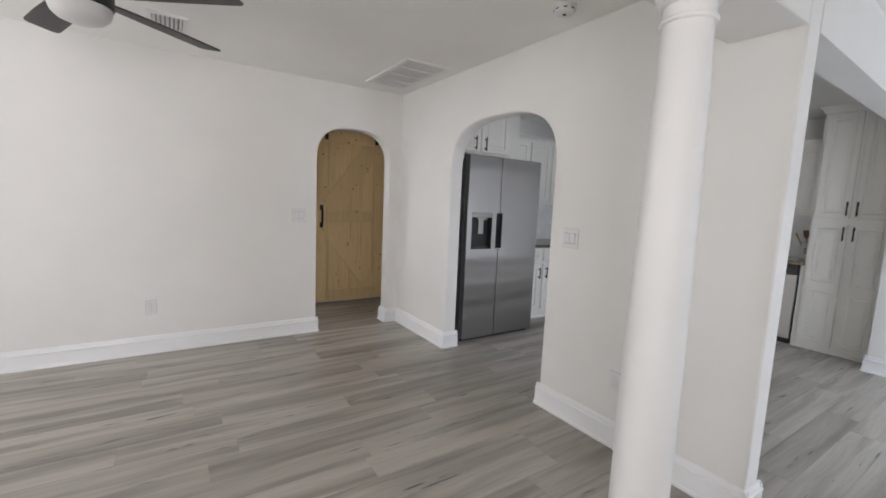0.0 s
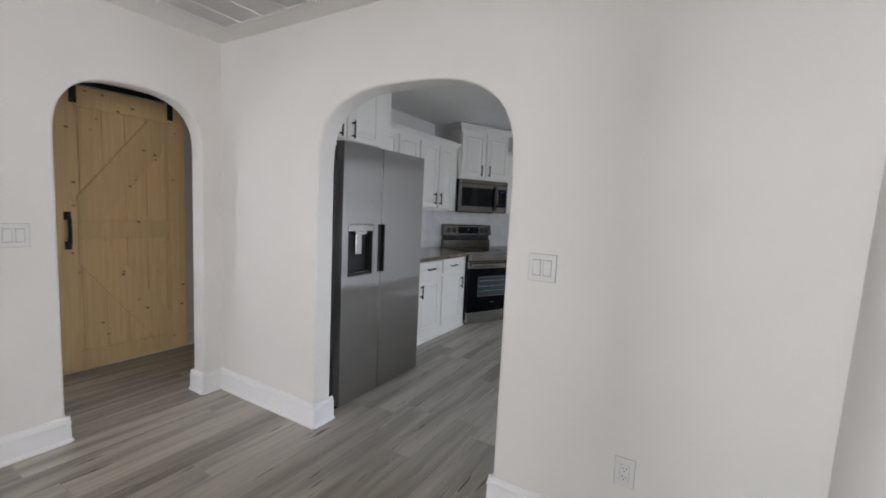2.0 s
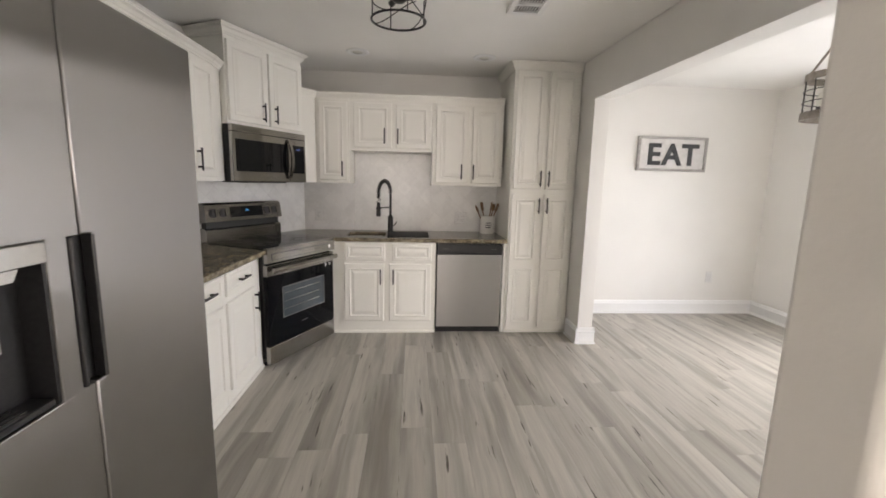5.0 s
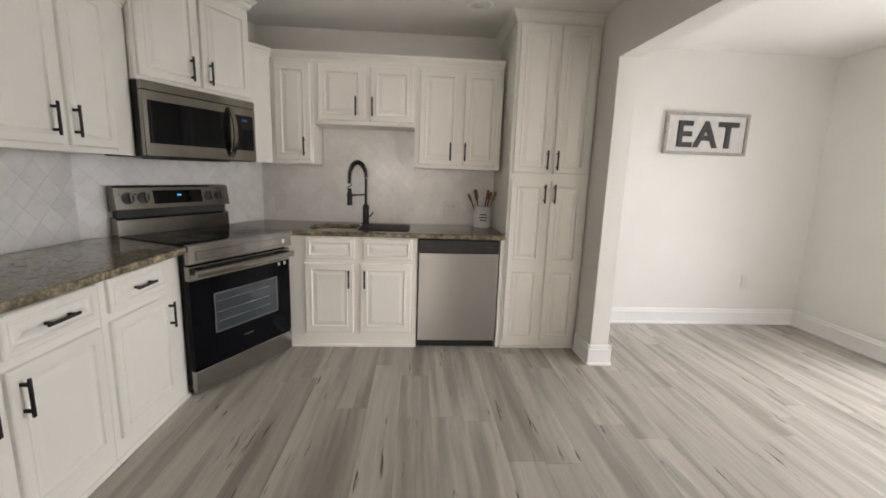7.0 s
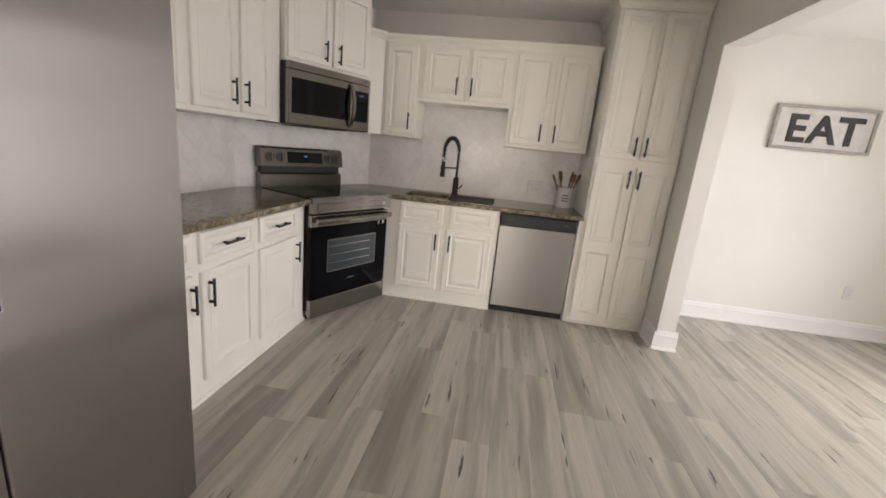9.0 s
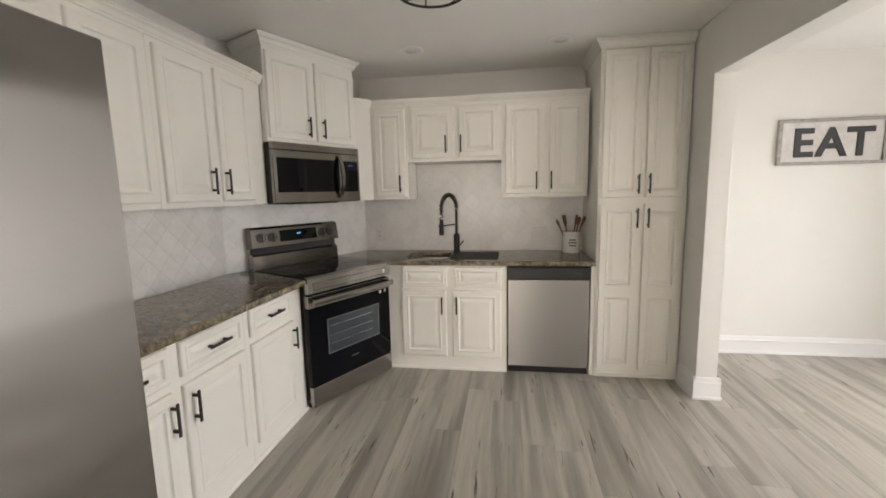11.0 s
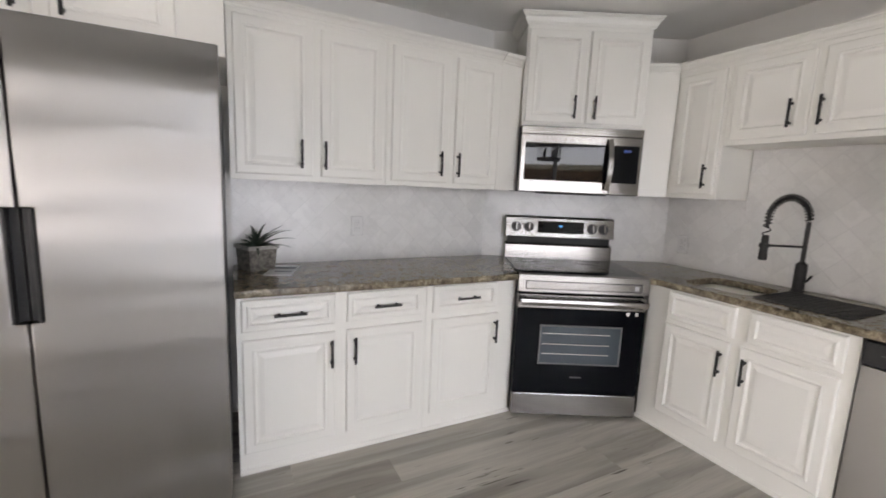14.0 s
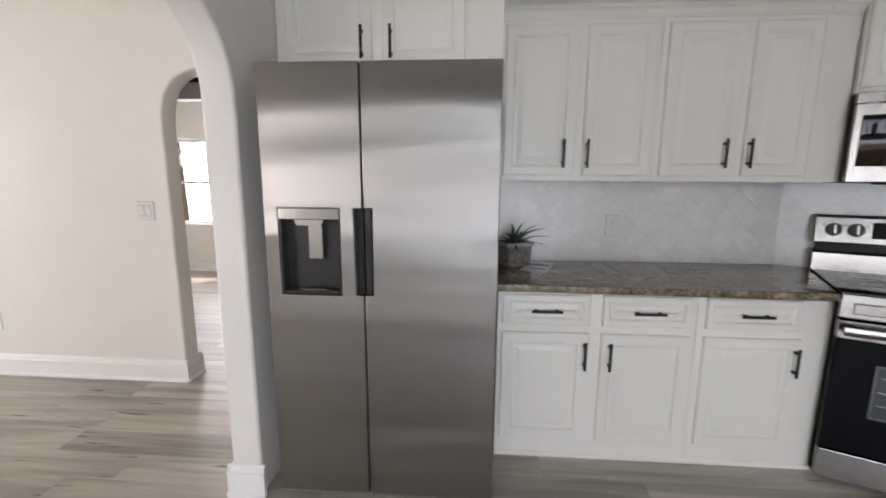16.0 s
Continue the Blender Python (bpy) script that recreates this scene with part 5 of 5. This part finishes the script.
# ---- kitchen ceiling lights ----
lamp = thing("ceiling_light", "round black wire-cage flush ceiling light", "ceiling light", pose(4.244, 2.402, H))
bm = bmesh.new()
lathe(bm, [(0.142, -0.001), (0.150, -0.006), (0.150, -0.045), (0.140, -0.052), (0.02, -0.053)], steps=40)
part("canopy", bm, BLACK, lamp, soft=True)
CAGE, CAGE_LOW = 0.143, -0.205
bm = bmesh.new()
tube(bm, [(CAGE * math.cos(2 * math.pi * i / 44), CAGE * math.sin(2 * math.pi * i / 44), CAGE_LOW) for i in range(44)], 0.006, 8, True)
part("ring", bm, BLACK, lamp, soft=True)
for i in range(4):
    a = math.pi * i / 2 + 0.35
    bm = bmesh.new()
    tube(bm, [(CAGE * math.cos(a), CAGE * math.sin(a), -0.05), (CAGE * math.cos(a), CAGE * math.sin(a), CAGE_LOW)], 0.0035, 6)
    part("upright", bm, BLACK, lamp)
for i in range(4):
    a0 = math.pi * i / 2 + 0.9
    bm = bmesh.new()
    tube(bm, [(CAGE * math.cos(a0 + 2.0 * u), CAGE * math.sin(a0 + 2.0 * u), -0.06 + (CAGE_LOW + 0.06) * (0.5 - 0.5 * math.cos(math.pi * u))) for u in [k / 16 for k in range(17)]], 0.003, 6)
    part("curved_wire", bm, BLACK, lamp, soft=True)
bm = bmesh.new()
lathe(bm, [(0.040, -0.0535), (0.046, -0.075), (0.044, -0.098), (0.030, -0.112), (0.010, -0.116)], steps=24)
part("socket_block", bm, BLACK, lamp, soft=True)
for i in range(2):
    a = math.pi * i + 0.6
    bm = bmesh.new()
    tube(bm, [(0.03 * math.cos(a), 0.03 * math.sin(a), -0.088), (0.078 * math.cos(a), 0.078 * math.sin(a), -0.100)], 0.017, 12)
    part("socket", bm, BLACK, lamp, soft=True)
for x, y in ((5.535, 2.785), (5.54, 1.73)):
    root = thing("recessed_light", "round white recessed ceiling light with a deep trim", "ceiling light", pose(x, y, H), "recessed lights")
    bm = bmesh.new()
    lathe(bm, [(0.095, -0.0005), (0.096, -0.006), (0.088, -0.010), (0.070, -0.008), (0.066, -0.003), (0.064, -0.0007)], steps=36)
    part("trim_ring", bm, TRIM, root, soft=True)
    bm = bmesh.new()
    lathe(bm, [(0.0635, -0.0075), (0.060, -0.0070), (0.048, -0.0012)], steps=30)
    part("reflector", bm, VENTWHITE, root, "white stepped reflector ring", True)
    bm = bmesh.new()
    lathe(bm, [(0.047, -0.0010), (0.044, -0.006), (0.030, -0.012), (0.004, -0.014)], steps=30)
    part("lens", bm, BULB, root, soft=True)

# ---- dining area ----
sign = thing("wall_sign", "whitewashed wooden wall sign with charcoal letters in a grey frame", "sign", pose(BACK, -0.032, 1.570, 0, 0, -90))
SW, SH = 0.758, 0.354
part("board", boxes((0.02, -0.018, 0.02, SW - 0.02, -0.004, SH - 0.02)), SIGNWHITE, sign)
for a in ((0, -0.035, 0, SW, -0.002, 0.024), (0, -0.035, SH - 0.024, SW, -0.002, SH), (0, -0.035, 0.0245, 0.024, -0.002, SH - 0.0245), (SW - 0.024, -0.035, 0.0245, SW, -0.002, SH - 0.0245)):
    part("frame_strip", boxes(a, bevel=0.002), SIGNGREY, sign)


def letter(ch, x, size):
    c = bpy.data.curves.new("letter", "FONT")
    c.body, c.size, c.extrude, c.align_x, c.offset = ch, size, 0.004, "CENTER", 0.008
    tmp = new("letter", c)
    bpy.context.view_layer.update()
    me = bpy.data.meshes.new_from_object(tmp.evaluated_get(bpy.context.evaluated_depsgraph_get()))
    bpy.data.objects.remove(tmp)
    ob = new("letter", me)
    me.materials.clear()
    me.materials.append(LETTER)
    ob.parent = sign
    ob.matrix_basis = pose(x, -0.0225, 0.068, 90, 0, 0)


for ch, x in (("E", 0.180), ("A", 0.379), ("T", 0.577)):
    letter(ch, x, 0.305)

pend = thing("pendant_lamp", "drum chandelier of grey wood hoops and black wires", "pendant lamp", pose(4.287, -0.228, H))
bm = bmesh.new()
lathe(bm, [(0.065, -0.001), (0.066, -0.02), (0.02, -0.03), (0.006, -0.035), (0.006, -0.07), (0.03, -0.08), (0.035, -0.105), (0.012, -0.115)], steps=28)
part("canopy", bm, BLACK, pend, soft=True)
for z0, z1 in ((-0.385, -0.345), (-0.615, -0.570)):
    bm = bmesh.new()
    lathe(bm, [(0.168, z0), (0.176, z0), (0.176, z1), (0.168, z1)], steps=48)
    for f in [f for f in bm.faces if len(f.verts) > 4]:
        bm.faces.remove(f)
    part("hoop", bm, GREYWOOD, pend, "grey wooden hoop", True)
for i in range(12):
    a = 2 * math.pi * i / 12
    bm = bmesh.new()
    tube(bm, [(0.171 * math.cos(a), 0.171 * math.sin(a), -0.570), (0.171 * math.cos(a), 0.171 * math.sin(a), -0.385)], 0.003, 6)
    part("wire", bm, BLACK, pend)
for z in (-0.445, -0.51):
    bm = bmesh.new()
    tube(bm, [(0.173 * math.cos(2 * math.pi * i / 40), 0.173 * math.sin(2 * math.pi * i / 40), z) for i in range(40)], 0.003, 6, True)
    part("wire_ring", bm, BLACK, pend, soft=True)
for i in range(4):
    a = 2 * math.pi * i / 4 + 0.5
    bm = bmesh.new()
    tube(bm, [(0.02 * math.cos(a), 0.02 * math.sin(a), -0.10), (0.170 * math.cos(a), 0.170 * math.sin(a), -0.345)], 0.007, 8)
    part("rod", bm, GREYWOOD, pend)
    bm = bmesh.new()
    tube(bm, [(0, 0, -0.58), (0.09 * math.cos(a), 0.09 * math.sin(a), -0.58)], 0.006, 6)
    part("arm", bm, BLACK, pend)
    bm = bmesh.new()
    lathe(bm, [(0.017, -0.586), (0.017, -0.53)], (0.09 * math.cos(a), 0.09 * math.sin(a)), 12)
    part("socket", bm, BLACK, pend)
    bm = bmesh.new()
    lathe(bm, [(0.012, -0.529), (0.022, -0.50), (0.020, -0.47), (0.006, -0.445)], (0.09 * math.cos(a), 0.09 * math.sin(a)), 14)
    part("bulb", bm, BULB, pend, soft=True)

# ---- outside ----
structure("ground", boxes((-60, -60, -0.32, 60, 60, -0.12)), LAWN, "green lawn around the house", "ground")
structure("foundation", boxes((LEFT - 0.15, FRONT - 0.15, -0.12, BACK + 0.15, 7.45, -0.012)), ROOF, "concrete slab under the house", "foundation")


def fence(name, x0, x1, y, high):
    root = thing(name, "weathered brown wooden plank fence", "fence", pose(x0, y, -0.12))
    n = int((x1 - x0) / 0.15)
    for i in range(n):
        h = high + 0.02 * math.sin(i * 1.7)
        part("board", boxes((i * 0.15 + 0.004, 0, 0.03, i * 0.15 + 0.144, 0.02, h)), FENCE, root)
    for z in (0.35, 1.45):
        part("rail", boxes((0, 0.021, z, n * 0.15, 0.06, z + 0.09)), FENCE, root)
    for i in range(0, n + 1, 16):
        part("post", boxes((i * 0.15, 0.061, 0, i * 0.15 + 0.09, 0.15, 1.7)), FENCE, root)


fence("fence", -4.0, 10.0, -4.6, 2.05)
fence("fence", -6.0, 4.0, 10.5, 1.75)


def tree(x, y, seed, h):
    r = random.Random(seed)
    root = thing("tree", "leafy green garden tree behind the fence", "tree", pose(x, y, -0.12), "garden trees")
    bm = bmesh.new()
    lathe(bm, [(0.16, 0), (0.12, 0.4), (0.10, h * 0.45), (0.05, h * 0.75)], steps=10)
    for i in range(7):
        a, z = r.uniform(0, 6.28), h * r.uniform(0.35, 0.65)
        L = r.uniform(0.8, 1.5)
        tube(bm, [(0, 0, z), (L * 0.5 * math.cos(a), L * 0.5 * math.sin(a), z + L * 0.3), (L * math.cos(a), L * math.sin(a), z + L * 0.7)], 0.035, 6)
    part("trunk", bm, BARK, root)
    vs, fs = [], []
    clumps = [(r.gauss(0, 0.8), r.gauss(0, 0.8), h * r.uniform(0.45, 1.0)) for _ in range(26)]
    for cx, cy, cz in clumps:
        for _ in range(150):
            p = Vector((cx + r.gauss(0, 0.28), cy + r.gauss(0, 0.28), cz + r.gauss(0, 0.22)))
            e = Euler((r.uniform(0, 6.3), r.uniform(0, 6.3), r.uniform(0, 6.3))).to_matrix()
            k = len(vs)
            s = r.uniform(0.04, 0.075)
            vs += [p + e @ Vector(q) * s for q in ((-1, 0, 0), (0, -0.5, 0.1), (1, 0, 0), (0, 0.5, 0.1))]
            fs.append((k, k + 1, k + 2, k + 3))
    me = bpy.data.meshes.new("crown")
    me.from_pydata(vs, [], fs)
    me.materials.append(FOLIAGE)
    ob = new("crown", me)
    ob.parent = root


tree(-3.0, 13.0, 1, 4.6)
tree(-0.8, 12.6, 2, 4.2)
tree(-5.2, 13.5, 3, 5.0)

# ---- splashback tiles ----
TILE = 0.110
GAP = 0.0011


def clip(poly, axis, limit, keep_above):
    out = []
    for i, p in enumerate(poly):
        q = poly[(i + 1) % len(poly)]
        a, b = (p[axis] - limit, q[axis] - limit) if keep_above else (limit - p[axis], limit - q[axis])
        if a >= 0:
            out.append(p)
        if a * b < 0:
            t = a / (a - b)
            out.append((p[0] + t * (q[0] - p[0]), p[1] + t * (q[1] - p[1])))
    return out


def tile_mesh(poly):
    """A small marble tile, 8 mm thick with a softened edge; local x along the wall, front faces -y."""
    c = (sum(p[0] for p in poly) / len(poly), sum(p[1] for p in poly) / len(poly))
    bm = bmesh.new()
    loops = []
    for k, y in ((1.0, -0.002), (1.0, -0.0098), (0.985, -0.0105)):
        loops.append([bm.verts.new((c[0] + (p[0] - c[0]) * k, y, c[1] + (p[1] - c[1]) * k)) for p in poly])
    for a, b in zip(loops, loops[1:]):
        for i in range(len(a)):
            bm.faces.new((a[i], a[(i + 1) % len(a)], b[(i + 1) % len(a)], b[i]))
    bm.faces.new(loops[-1])
    bmesh.ops.recalc_face_normals(bm, faces=bm.faces)
    me = bpy.data.meshes.new("tile")
    bm.to_mesh(me)
    bm.free()
    me.materials.append(MARBLE)
    return me


def splashback(m, length, areas, label):
    """areas: (x0, x1, z0, z1) to be tiled."""
    root = structure("splashback", boxes(*[(a, -0.0092, b, c, -0.0005, d) for a, c, b, d in areas]), GROUT, label, "splashback")
    root.matrix_basis = m
    r = TILE / math.sqrt(2)
    d = r - GAP
    full = tile_mesh([(0, -d), (d, 0), (0, d), (-d, 0)])
    for x0, x1, z0, z1 in areas:
        i0, i1 = int(math.floor(x0 / r)) - 1, int(math.ceil(x1 / r)) + 1
        j0, j1 = int(math.floor(z0 / r)) - 1, int(math.ceil(z1 / r)) + 1
        for i in range(i0, i1 + 1):
            for j in range(j0, j1 + 1):
                if (i + j) % 2:
                    continue
                cx, cz = i * r, j * r
                poly = [(cx, cz - d), (cx + d, cz), (cx, cz + d), (cx - d, cz)]
                got = poly
                for axis, lim, up in ((0, x0, True), (0, x1, False), (1, z0, True), (1, z1, False)):
                    got = clip(got, axis, lim, up) if got else got
                if len(got) < 3:
                    continue
                area = abs(sum(got[k][0] * got[(k + 1) % len(got)][1] - got[(k + 1) % len(got)][0] * got[k][1] for k in range(len(got)))) / 2
                if area < 0.0004:
                    continue
                if area > 1.98 * d * d:
                    ob = new("tile", full)
                    ob.matrix_basis = pose(cx, 0, cz)
                else:
                    ob = new("tile", tile_mesh(got))
                ob.parent = root


splashback(pose(3.36, KY, 0), 1.64, [(0.0, 1.6405, TOP + 0.001, 1.364)], "white marble diamond tile splashback above the counter")
splashback(CORNER, 1.342, [(0.0015, 1.3405, TOP + 0.001, 1.375)], "white marble diamond tile splashback behind the range")
splashback(on_sink_wall(3.443), 1.97, [(0.0, 0.511, TOP + 0.001, 1.364), (0.512, 1.276, TOP + 0.001, 1.667), (1.277, 1.970, TOP + 0.001, 1.364)], "white marble diamond tile splashback above the sink")

# ---- floor planks ----
floor = structure("floor", boxes((LEFT - 0.15, FRONT - 0.15, -0.012, BACK + 0.15, 7.45, -0.0045)), SLOT, "grey wood-look vinyl plank floor", "floor")
PWID, PLEN = 0.178, 1.22


def plank_mesh(length, width=PWID):
    bm = boxes((0.0003, 0.0003, -0.0044, length - 0.0003, width - 0.0003, 0.0))
    es = [e for e in bm.edges if e.verts[0].co.z > -0.001 and e.verts[1].co.z > -0.001]
    bmesh.ops.bevel(bm, geom=es, offset=0.0005, segments=1, affect="EDGES")
    me = bpy.data.meshes.new("plank")
    bm.to_mesh(me)
    bm.free()
    me.materials.append(PLANK)
    return me


FULL = plank_mesh(PLEN)
rng = random.Random(11)
rest_v, rest_f = [], []
y, row = FRONT, 0
while y < 7.30:
    x = LEFT - rng.uniform(0.05, 1.1)
    while x < BACK:
        a, b = max(x, LEFT), min(x + PLEN, BACK)
        near = -1.2 < (a + b) / 2 and y < 5.1
        if b - a > 0.03:
            if near:
                ob = new("plank", FULL if b - a > PLEN - 1e-4 else plank_mesh(b - a))
                ob.matrix_basis = pose(a, y, 0)
                ob.parent = floor
            else:
                k = len(rest_v)
                rest_v += [(a + 0.0006, y + 0.0006, 0), (b - 0.0006, y + 0.0006, 0), (b - 0.0006, y + PWID - 0.0006, 0), (a + 0.0006, y + PWID - 0.0006, 0)]
                rest_v += [(p[0], p[1], -0.0044) for p in rest_v[k:k + 4]]
                rest_f += [(k, k + 1, k + 2, k + 3)] + [(k + i, k + 4 + i, k + 4 + (i + 1) % 4, k + (i + 1) % 4) for i in range(4)]
        x += PLEN
    y += PWID
me = bpy.data.meshes.new("planks")
me.from_pydata(rest_v, [], rest_f)
me.materials.append(PLANK)
ob = new("planks", me)
ob.parent = floor
ob["kind"] = "stuff"
